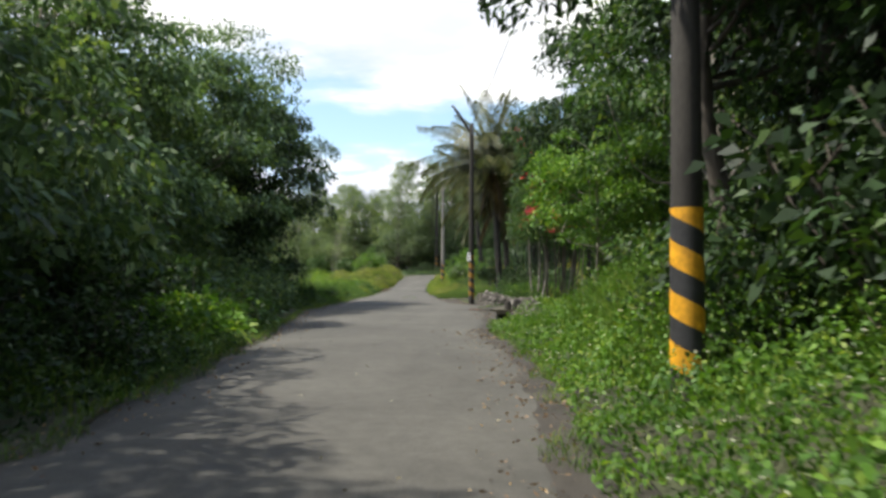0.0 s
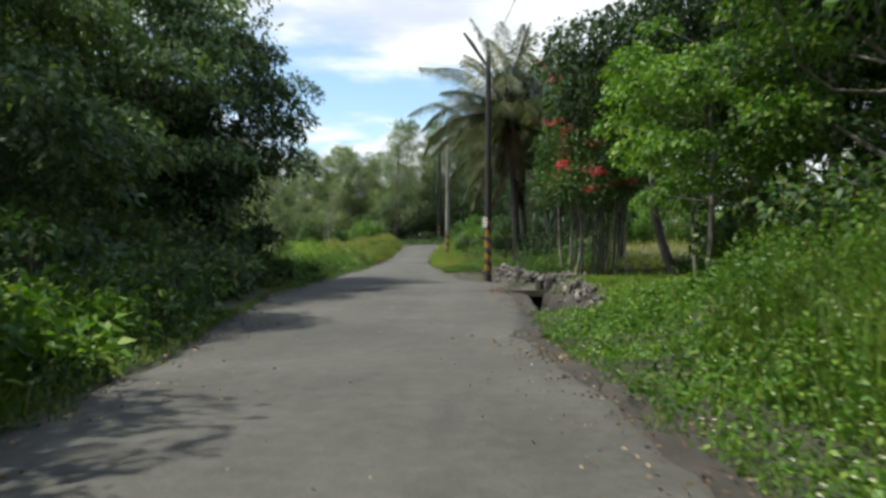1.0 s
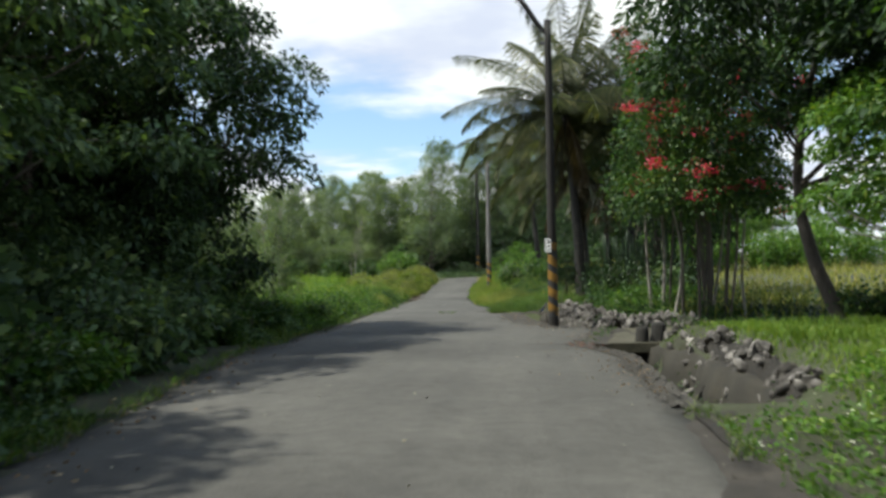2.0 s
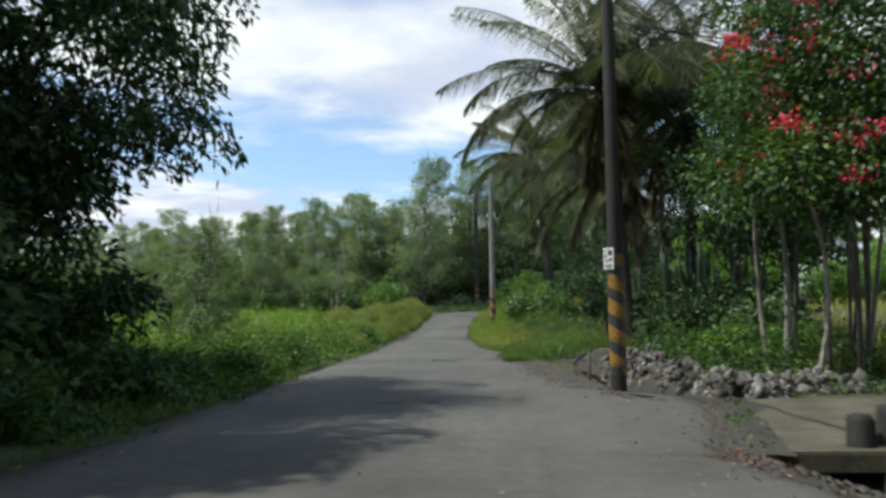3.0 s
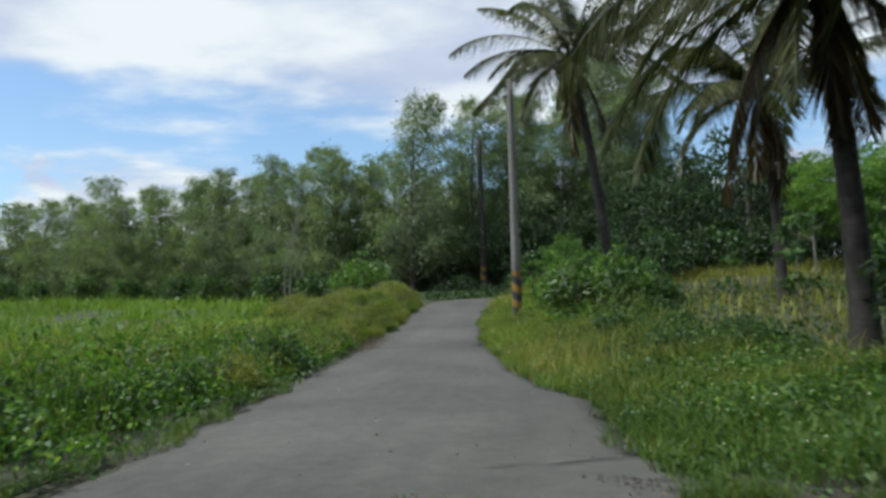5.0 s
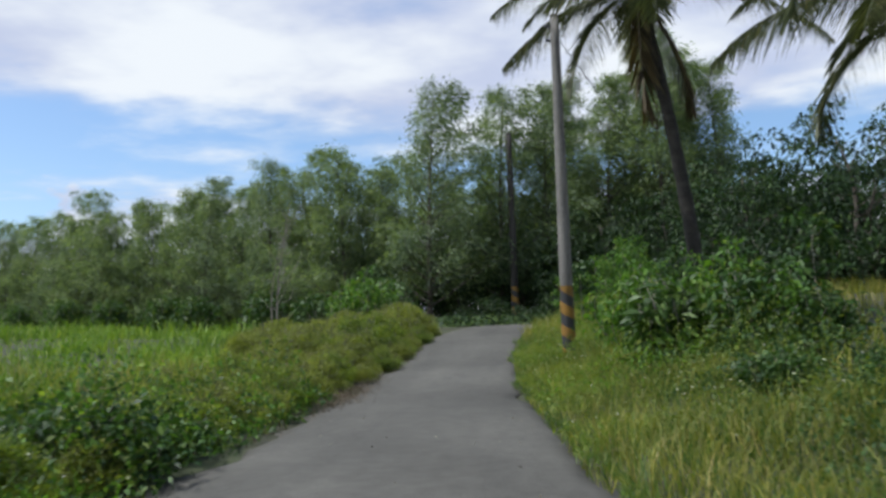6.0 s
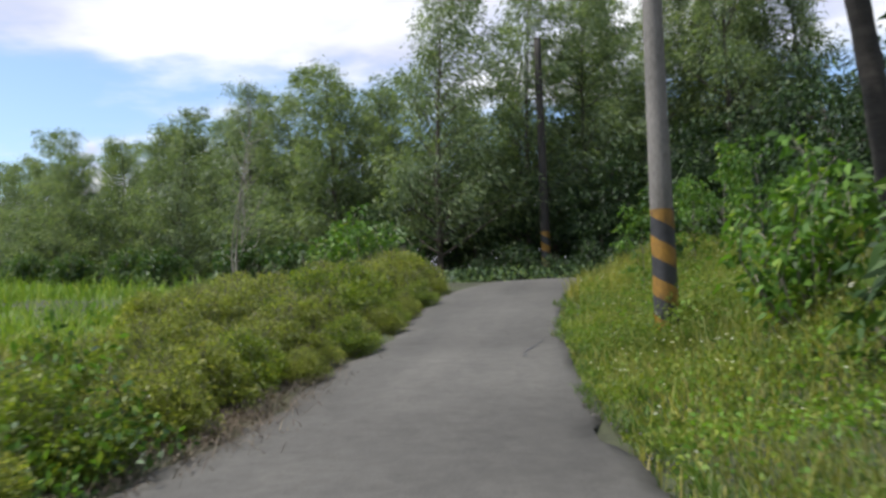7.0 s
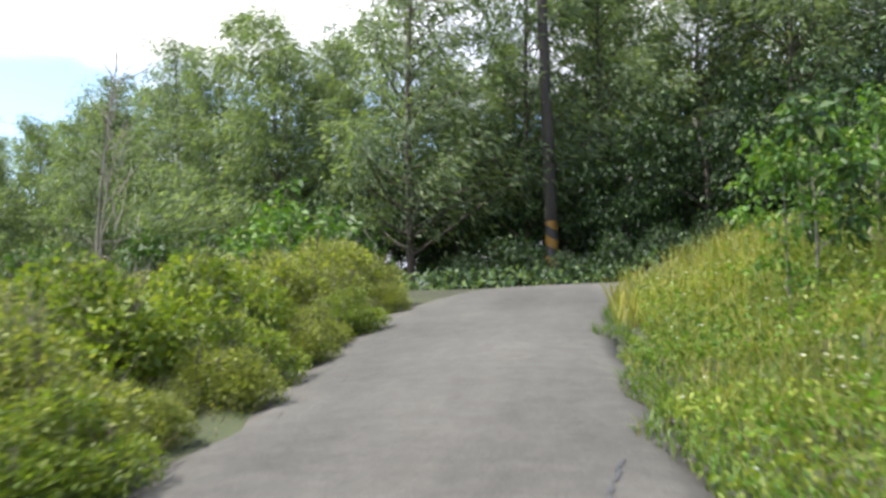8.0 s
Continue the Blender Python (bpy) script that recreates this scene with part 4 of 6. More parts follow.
def build_poles():
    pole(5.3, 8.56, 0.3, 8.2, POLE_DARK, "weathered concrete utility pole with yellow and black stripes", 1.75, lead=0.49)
    # shaft colour holds the shade on this pole
    p2 = pole(1.9, 37.74, 0.0, 8.4, POLE_SHADED, r0=0.138, r1=0.09, label="weathered utility pole darkened for shade, with faded stripes and a small sign", stripe_top=2.28, lead=0.44, paint=YELLOW_FADED, share=0.57)
    v, f, c = tube(np.array([[0.02, 0, 7.95], [-0.3, 0.02, 8.4], [-0.62, 0.03, 8.9], [-0.92, 0.03, 9.3]]), np.array([0.05, 0.065, 0.075, 0.05]), 8)
    part("bracket", mesh_np("pole_bracket", v, [f, c], POLE_SHADED, True), p2, "dark weathered bracket slanting from the top of the pole")
    plate = part("sign_plate", from_bm("plate", box_bm(0.185, 0.012, 0.36), WHITE), p2, "white metal sign plate", Matrix.Translation((-0.115, -0.10, 2.2)) @ Matrix.Rotation(radians(-32), 4, "Z"))
    for w, h, x, z in ((0.03, 0.035, -0.05, 0.13), (0.075, 0.09, 0.03, 0.10), (0.03, 0.07, -0.05, 0.04), (0.04, 0.05, -0.03, -0.04), (0.05, 0.06, 0.04, -0.02), (0.13, 0.022, 0.0, -0.11), (0.12, 0.012, 0.0, -0.145)):
        part("print_bar", from_bm("bar", box_bm(w, 0.004, h, 0), INK), plate, "", Matrix.Translation((x, -0.0075, z)))
    pole(-1.76, 66.82, 0.2, 8.6, POLE_CONC, "grey concrete utility pole with yellow and black stripes in tall grass", 2.02, lead=0.53, paint=YELLOW_FADED)
    # pale concrete pole; the dark material stands for its dimness by the wood
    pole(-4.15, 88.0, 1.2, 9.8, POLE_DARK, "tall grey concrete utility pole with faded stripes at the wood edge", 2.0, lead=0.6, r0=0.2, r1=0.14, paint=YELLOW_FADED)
    wire((5.2, 8.5, 8.3), (1.75, 37.7, 8.2), 0.5)
    wire((1.75, 37.7, 8.2), (-1.87, 66.8, 8.5), 0.5)
    wire((-1.87, 66.8, 8.5), (6.0, 98.0, 9.5), 0.5)
    wire((1.9, 37.7, 6.3), (14.0, 40.5, 5.6), 0.25)


# ---- ditch, slab and rubble ----
def stone_mesh(k, fine=2):
    r = np.random.default_rng(100 + k)
    bm = bmesh.new()
    bmesh.ops.create_icosphere(bm, subdivisions=fine, radius=0.5)
    d = unit(r.normal(size=(13, 3)))
    off = r.uniform(0.17, 0.37, 13)
    for v in bm.verts:
        p = np.array(v.co)
        for a, o in zip(d, off):
            p = p - a * max(0, float(p @ a) - o)
        p = p * (1 + r.normal(0, 0.07))
        v.co = Vector(p * np.array([1.35, 0.95, 0.72]))
    return from_bm("stone", bm, STONE)


def rubble(name_label, line, width, count, sizes, seed, more=0, low=-0.75, foot=0.5):
    """A heap or dry wall of picked-up stones along a line on the ground."""
    r = np.random.default_rng(seed)
    line = np.array(line, float)
    s = np.r_[0, np.cumsum(np.linalg.norm(np.diff(line[:, :2], axis=0), axis=1))]
    e = base("rubble_wall", Matrix.Translation((*line[0, :2], 0)), name_label, "stone wall")
    q = np.linspace(0, s[-1], int(s[-1] / 0.3) + 2)
    cx, cy, ct = (np.interp(q, s, line[:, k]) for k in range(3))
    t = unit(np.gradient(np.c_[cx, cy], axis=0))
    side = np.stack([t[:, 1], -t[:, 0]], 1)
    prof = [(-0.22, -0.7), (-0.16, 0.2), (-0.08, 1.0), (0.08, 1.0), (0.2, 0.2), (0.3, -0.7)]
    v = np.stack([np.c_[cx - line[0, 0] + side[:, 0] * u, cy - line[0, 1] + side[:, 1] * u, np.where(g < 0, g, (ct - 0.2) * g * r.uniform(0.8, 1.1, len(q)))] for u, g in prof], 1)
    i = (np.arange(len(q) - 1)[:, None] * 6 + np.arange(5)).ravel()
    f = np.stack([i, i + 1, i + 7, i + 6], -1)
    c = np.array([[0, 1, 2, 3, 4, 5], [(len(q) - 1) * 6 + j for j in (5, 4, 3, 2, 1, 0)]])
    v = v.reshape(-1, 3)
    # added core whose dark colour paints the shade between the stones
    part("earth_core", mesh_np("earth_core", v, [f, c], EARTH_SHADE, True), e, "added earth core, darkened for the shaded gaps between the stones")
    rest_v, rest_f = [], []
    for k in range(count + more):
        q = r.uniform(0, s[-1])
        h = r.uniform(0, 1)
        x, y, top = (np.interp(q, s, line[:, j]) for j in range(3))
        sx, sy = (np.interp(q, np.linspace(0, s[-1], len(side)), side[:, j]) for j in (0, 1))
        size = r.uniform(*sizes)
        z = low + h * (top - low) * (0.9 + 0.1 * math.sin(q * 3)) - size * 0.2
        off = (-1 if r.uniform() < 0.8 else 1) * (foot - (foot - 0.12) * h) + r.normal(0, width * 0.25)
        if h > 0.85:
            off = r.uniform(-0.16, 0.16)
        m = Matrix.Translation((x + off * sx - line[0, 0], y + off * sy - line[0, 1], z)) @ Euler(r.uniform(0, 6.3, 3)).to_matrix().to_4x4() @ Matrix.Scale(size, 4)
        me = (STONES if k < count else PEBBLES)[k % 10]
        if k < count:
            part("stone", me, e).matrix_basis = m
        else:
            rest_f += [[i + len(rest_v) for i in p.vertices] for p in me.polygons]
            rest_v += [m @ v.co for v in me.vertices]
    if more:
        tagged(part("rubble_fill", mesh_np("rubble_fill", np.array(rest_v), [np.array(rest_f)], STONE), e), kind="stuff")


STONES = [stone_mesh(k) for k in range(10)]
PEBBLES = [stone_mesh(k, 1) for k in range(10)]


def build_ditch():
    y = np.arange(24.3, 45.11, 0.2)
    a, b = drain(y)
    o = 0 * y
    lip = waves(71, 7, 1.0, 6.0)
    deep = np.where(y > 37, -0.42, -0.85)
    a, b = a + 0.05 * lip(y, o), b + 0.05 * lip(y, o + 9)
    rows = [np.c_[a - 0.45 + 0.1 * lip(y, o + 3), y, o - 0.05], np.c_[a - 0.2, y, o + 0.012 + 0.012 * lip(y, o + 5)], np.c_[a, y, o - 0.03], np.c_[a + np.where(y > 37, 0.42, 0.02), y, deep], np.c_[b - 0.2 + 0.08 * lip(y, o + 1), y, deep - 0.03], np.c_[b - 0.12 + 0.09 * lip(y * 1.7, o + 2), y, 0.5 * deep], np.c_[b, y, o - 0.02 + 0.04 * lip(y * 1.4, o + 6)], np.c_[b + 0.3, y, o + 0.05], np.c_[b + 0.4, y, o - 0.1]]
    v = np.stack(rows, 1)
    n, k = v.shape[:2]
    i = (np.arange(n - 1)[:, None] * k + np.arange(k - 1)).ravel()
    ends = np.array([[2, 3, 4, 6], [(n - 1) * k + 2, (n - 1) * k + 6, (n - 1) * k + 4, (n - 1) * k + 3]])
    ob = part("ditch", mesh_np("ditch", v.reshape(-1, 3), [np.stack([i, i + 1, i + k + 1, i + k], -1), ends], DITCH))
    tagged(ob, "open concrete drain beside the lane", "drain", kind="structure")
    bm = bmesh.new()
    face = bm.faces.new([bm.verts.new(p) for p in ((2.62, 31.75, 0.03), (7.2, 31.9, 0.05), (7.2, 36.5, 0.05), (3.25, 36.15, 0.03))])
    out = bmesh.ops.extrude_face_region(bm, geom=[face])
    for v in out["geom"]:
        if isinstance(v, bmesh.types.BMVert):
            v.co.z -= 0.2
    bmesh.ops.recalc_face_normals(bm, faces=bm.faces[:])
    bmesh.ops.bevel(bm, geom=bm.edges[:], offset=0.02, segments=2, affect="EDGES")
    ob = part("entrance_slab", from_bm("slab", bm, SLAB))
    tagged(ob, "stained concrete slab bridging the drain at a gateway", "slab", kind="structure")
    rubble("low wall of loose grey stones beside the drain", [(3.55, 36.45, 0.4), (3.12, 40.0, 0.48), (2.6, 43.0, 0.52), (2.1, 45.4, 0.35)], 0.2, 299, (0.15, 0.33), 1, 1100, -0.5, 0.46)
    rubble("low wall of loose grey stones at the gateway", [(5.5, 37.0, 0.3), (4.4, 36.9, 0.38), (3.55, 36.7, 0.4)], 0.2, 150, (0.15, 0.36), 2, 150, -0.1, 0.3)
    rubble("heap of grey stones beside the palms", [(3.2, 42.0, 0.6), (2.8, 44.0, 0.55), (2.3, 45.8, 0.25)], 0.3, 299, (0.1, 0.22), 4, 300)
    rubble("heap of grey field stones along the drain", [(4.15, 31.9, 0.42), (4.5, 29.5, 0.5), (4.55, 26.5, 0.45), (4.55, 24.8, 0.3)], 0.2, 299, (0.16, 0.34), 3, 420)
    # bound pipe lying over the drain
    e = base("pipe_rail", Matrix.Translation((0, 0, 0)), "grey pipe bound with blue tape propped on a post", "pipe")
    v, f, c = tube(np.array([[1.5, 44.3, 0.08], [1.62, 43.4, 0.28], [1.75, 42.5, 0.46]]), np.array([0.036, 0.036, 0.032]), 10)
    part("pipe", mesh_np("pipe", v, [f, c], STEEL, True), e)
    for q in (0.3, 0.42):
        p0 = np.array([1.5, 44.3, 0.08]) * (1 - q) + np.array([1.75, 42.5, 0.46]) * q
        p1 = p0 + np.array([0.012, -0.05, 0.01]) * 1.6
        v, f, c = tube(np.array([p0, p1]), np.array([0.041, 0.041]), 10)
        part("tape", mesh_np("tape", v, [f, c], BLUE, True), e, "blue tape")
    v, f, c = tube(np.array([[1.72, 42.6, -0.6], [1.72, 42.6, 0.0], [1.72, 42.6, 0.44]]), np.array([0.03, 0.03, 0.028]), 8)
    part("post", mesh_np("pipe_post", v, [f, c], BARK, True), e)


def build_gateway_bits():
    s = np.array([-0.15, 0.0, 0.3, 0.36, 0.38])
    v, f, c = tube(np.c_[0 * s, 0 * s, s], np.array([0.24, 0.23, 0.2, 0.17, 0.02]), 14)
    v[:, :2] *= 0.72 + 0.09 * np.sin(v[:, 2:3] * 31 + v[:, :1] * 37) + 0.05 * np.sin(v[:, 1:2] * 61)
    me = mesh_np("tree_stump", v, [f, c], STUMP, True)
    for x, y, q in ((3.58, 32.1, 0.8), (3.92, 32.2, 1.0), (4.3, 32.15, 0.8)):
        tagged(part("tree_stump", me, None, "", Matrix.Translation((x, y, 0.04)) @ Matrix.Rotation(x * 5, 4, "Z") @ Matrix.Scale(q, 4)), "dark mossy stump at the corner of the slab", "stump", "stumps", kind="thing")
    p, r = limb((2.15, 42.4, -0.3), (2.3, 42.8, 0.95), 0.016, 0.008, 0.03, 6)
    v, f, c = tube(p, r, 6)
    tagged(part("leaning_stick", mesh_np("stick", v, [f, c], BARK, True)), "thin dark stick leaning on the stone heap", "stick", kind="thing")
    n = 90
    v, f = leaf_quads(np.c_[rng.normal(2.42, 0.16, n), rng.normal(31.4, 0.3, n), rng.uniform(0.03, 0.06, n)], rng.normal(size=(n, 3)) * np.array([1, 1, 0.3]), 0.035, 0.026, 0.0)
    tagged(part("fallen_petals", mesh_np("fallen_petals", v, [f], PETAL_OLD)), "fallen crimson petals at the corner of the drain", "petals", kind="stuff")
    n = 5200
    y = np.r_[rng.uniform(37.8, 46, 3400), rng.uniform(24, 37.4, 1800)]
    x = np.where(y > 37.6, np.minimum(right_edge(y), drain(np.minimum(y, 45))[0] - 0.1), right_edge(y) + 0.05) - np.abs(rng.normal(0, 0.38, n)) * np.where(y > 37.6, 1.0, 0.5)
    q = 0.018 * rng.uniform(0.35, 1.7, n)[:, None]
    at = np.c_[x, y, 0.028 + 0 * x]
    corner = np.array([[1, 0, 0], [0, 1, 0], [-1, 0, 0], [0, -1, 0], [0, 0, 1.0]])
    v = (at[:, None] + (corner[None] * q[:, None] * rng.uniform(0.7, 1.3, (n, 5, 1)))).reshape(-1, 3)
    i = np.arange(n)[:, None] * 5
    tri = np.concatenate([i + np.array(t) for t in ((0, 1, 4), (1, 2, 4), (2, 3, 4), (3, 0, 4))])
    tagged(part("gravel", mesh_np("gravel", v, [tri], GRIT)), "loose grit on the road edge by the drain", "gravel", kind="stuff")
    y = np.arange(43.9, 47.6, 0.15)
    a, b = drain(np.minimum(y, 45.0))
    wob = waves(79, 7, 2.0, 9.0)
    lo = np.where(y < 45.05, b + 0.08, np.minimum(right_edge(y), a) - 0.1)
    v = np.stack([np.c_[lo + (u * (2.4 - lo + 0.4 * wob(y, 3 + 0 * y))), y, ground_z(lo + u * 1.5, y) + (-0.06 if u in (0, 1) else 0.05 + 0.03 * wob(y * 2, 9 * u + 0 * y))] for u in (0, 0.1, 0.3, 0.5, 0.7, 0.9, 1)], 1)
    i = (np.arange(len(y) - 1)[:, None] * 7 + np.arange(6)).ravel()
    tagged(part("dirt_patch", mesh_np("dirt_patch", v.reshape(-1, 3), [np.stack([i, i + 1, i + 8, i + 7], -1)], DIRT, True)), "bare dirt at the end of the drain", "dirt", kind="structure")
    # dirt and weeds where the slab meets the lane, the wall and the drain
    for n, x0, x1, y0, y1, s, mat, h in ((420, -0.25, 0.12, 31.8, 36.1, 0.07, LEAF_MID, 0.12), (1500, 0.0, 0.0, 36.5, 37.0, 0.09, LEAF_MID, 0.3), (900, 0, 0, 38, 45, 0.08, LEAF_MID, 0.2), (1600, 0, 0, 44.4, 47.4, 0.085, LEAF_MID, 0.3)):
        y = rng.uniform(y0, y1, n)
        if y0 < 32:
            ok = patchy(y * 3, 0 * y) > -0.2
            y = y[ok]
            x = 2.62 + (y - 31.75) * 0.17 + rng.uniform(x0, x1, len(y))
        elif y0 < 38:
            x = rng.uniform(3.5, 7.4, n)
        else:
            x = drain(np.minimum(y, 45))[1] + rng.uniform(0.1, 0.3 if y0 < 40 else 1.5, n)
        z = 0.03 + h * rng.uniform(0, 1, len(x)) * np.clip(0.5 + 0.6 * patchy(x * 4, y * 4), 0.1, 1.3)
        sz = s * rng.uniform(0.5, 1.3, len(x))
        v, f = leaf_quads(np.c_[x, y, z], rng.normal(size=(len(x), 3)) + np.array([0, 0, 0.4]), sz, sz * 0.4)
        tagged(part("weeds", mesh_np("weeds", v, [f], mat)), "small weeds in the dirt beside the slab", "weeds", kind="stuff")
    n = 5200
    x, y = rng.uniform(3.7, 9.0, n), rng.uniform(37.3, 40.5, n)
    z = ground_z(x, y) + rng.uniform(0, 0.3, n) * np.clip(0.5 + 0.6 * patchy(x * 2, y * 2), 0.05, 1.2)
    sz = 0.1 * rng.uniform(0.5, 1.3, n)
    v, f = leaf_quads(np.c_[x, y, z], rng.normal(size=(n, 3)) + np.array([0, 0, 0.2]), sz, sz * 0.45)
    tagged(part("weeds", mesh_np("weeds", v, [f], LEAF_SHADED)), "low weeds coloured for the shade under the flowering thicket", "weeds", kind="stuff")
    n = 9000
    y = rng.uniform(38.0, 44.6, n)
    x = np.interp(y, [37, 45.4], [3.75, 2.4]) + rng.uniform(0.0, 1.0, n) ** 1.3 * 3.4
    z = ground_z(x, y) + 0.6 * rng.uniform(0.05, 1, n) ** 0.7 * np.clip(0.6 + 0.7 * patchy(x * 1.7, y * 1.7), 0.15, 1.6)
    sz = 0.12 * rng.uniform(0.5, 1.3, n)
    v, f = leaf_quads(np.c_[x, y, z], rng.normal(size=(n, 3)) + np.array([0, 0, 0.2]), sz, sz * 0.36)
    tagged(part("weeds", mesh_np("weeds", v, [f], LEAF_MID)), "ferny weeds behind the stone wall", "weeds", kind="stuff")
    n = 2600
    y = np.r_[rng.uniform(37.3, 45.2, n - 900), rng.uniform(24.8, 31.4, 900)]
    u = rng.uniform(0, 1, n)
    x = drain(np.minimum(y, 45))[1] - 0.3 + 0.55 * u
    z = -0.75 + 0.8 * u + rng.uniform(0, 0.1, n)
    ok = patchy(x * 3, y * 3 + 4) > -0.15
    v, f = leaf_quads(np.c_[x, y, z][ok], (rng.normal(size=(n, 3)) + np.array([-0.5, 0, 0]))[ok], (0.075 * rng.uniform(0.5, 1.5, n))[ok], (0.03 * rng.uniform(0.6, 1.4, n))[ok])
    tagged(part("weeds", mesh_np("weeds", v, [f], LEAF_DARK)), "small weeds and moss on the bank of the drain", "weeds", kind="stuff")
    n = 1500
    x, y = rng.uniform(3.6, 8.0, n), rng.uniform(36.6, 39.0, n)
    v, f = leaf_quads(np.c_[x, y, np.maximum(ground_z(x, y), 0.05) + 0.02], rng.normal(size=(n, 3)) * np.array([1, 1, 0.3]), 0.05 * rng.uniform(0.5, 1.4, n), 0.03, 0.0)
    tagged(part("leaf_litter", mesh_np("leaf_litter", v, [f], LITTER)), "dead leaves under the flowering thicket", "leaf litter", kind="stuff")
    y = np.arange(31.6, 36.2, 0.15)
    c = 2.62 + (y - 31.75) * 0.17
    wob = waves(77, 7, 2.0, 9.0)
    v = np.stack([np.c_[c - 0.42 + 0.14 * wob(y, 0 * y), y, 0 * y - 0.02], np.c_[c - 0.15, y, 0 * y + 0.04 + 0.02 * wob(y, 4 + 0 * y)], np.c_[c + 0.1, y, 0 * y + 0.055 + 0.015 * wob(y, 8 + 0 * y)], np.c_[c + 0.28 + 0.13 * wob(y, 2 + 0 * y), y, 0 * y + 0.02]], 1)
    i = (np.arange(len(y) - 1)[:, None] * 4 + np.arange(3)).ravel()
    tagged(part("dirt_ridge", mesh_np("dirt_ridge", v.reshape(-1, 3), [np.stack([i, i + 1, i + 5, i + 4], -1)], DIRT, True)), "ridge of dirt between slab and lane", "dirt", kind="structure")


# ---- flowering thicket and other planting at the gateway ----
def build_thicket():
    e = base("bougainvillea", Matrix.Translation((6.0, 38.9, 0.1)), "bougainvillea thicket with bare pale stems and crimson flowers", "shrub")
    for k in range(15):
        a, q = rng.uniform(0, 6.28), math.sqrt(rng.uniform(0, 1))
        f0 = np.array([math.cos(a) * q * 1.5 - 0.15, math.sin(a) * q * 1.2 - 0.3, -0.35])
        top = f0 * np.array([1.1, 1.1, 0]) + np.array([rng.normal(0, 0.22), rng.normal(0, 0.2), rng.uniform(3.4, 5.0)])
        p, r = limb(f0, top, rng.uniform(0.03, 0.075), 0.025, 0.04, 8)
        v, f, c = tube(p, r, 7)
        part("stem", mesh_np("stem", v, [f, c], BARK_PALE if k % 3 == 0 else BARK, True), e)
    n = 46000
    cl = np.array([(math.cos(a) * q * 2.4 + 0.2 + 0.6 * h, math.sin(a) * q * 2.3, 3.3 + h ** 1.25 * 4.6) for a, q, h in zip(rng.uniform(0, 6.28, 116), np.sqrt(rng.uniform(0, 1, 116)), rng.uniform(0, 1, 116))])
    pick = rng.integers(0, 116, n)
    d = unit(rng.normal(size=(n, 3)))
    pos = cl[pick] + d * (rng.uniform(0.1, 1, n) ** 0.5 * 0.78)[:, None]
    size = 0.11 * rng.uniform(0.6, 1.4, n)
    v, f = leaf_quads(pos, d + rng.normal(size=(n, 3)) * 0.5, size, size * 0.6, level=0.8)
    part("foliage", mesh_np("thicket_leaves", v, [f], LEAF_MID), e)
    k = 70
    at = cl[rng.integers(0, 116, k)] + unit(rng.normal(size=(k, 3)) + np.array([-0.6, -0.9, 0])) * 0.72
    n = k * 50
    pos = np.repeat(at, 50, 0) + rng.normal(size=(n, 3)) * np.array([0.14, 0.14, 0.07])
    v, f = leaf_quads(pos, rng.normal(size=(n, 3)), 0.075, 0.06)
    part("blossom", mesh_np("flowers", v, [f], PETAL_RED), e, "clusters of crimson flowers")

    # fleshy columns behind the stone wall
    c = base("candelabra_cactus", Matrix.Translation((5.4, 45.6, 0.3)), "clump of tall dark green ribbed succulent columns", "cactus")
    for k in range(38):
        a, q = rng.uniform(0, 6.28), math.sqrt(rng.uniform(0, 1))
        x, y = math.cos(a) * q * 1.25, math.sin(a) * q * 1.2
        h = rng.uniform(1.8, 3.4) * (1 - 0.2 * q)
        s = np.linspace(0, 1, 7)
        p = np.stack([x + x * 0.25 * s + 0.05 * np.sin(s * 6 + k), y + y * 0.2 * s, -0.4 + (h + 0.4) * s], 1)
        r = 0.05 * np.array([0.8, 1, 0.85, 1, 0.85, 1, 0.55]) * rng.uniform(0.8, 1.2)
        v, f, cp = tube(p, r, 6)
        part("column", mesh_np("column", v, [f, cp], CACTUS), c)


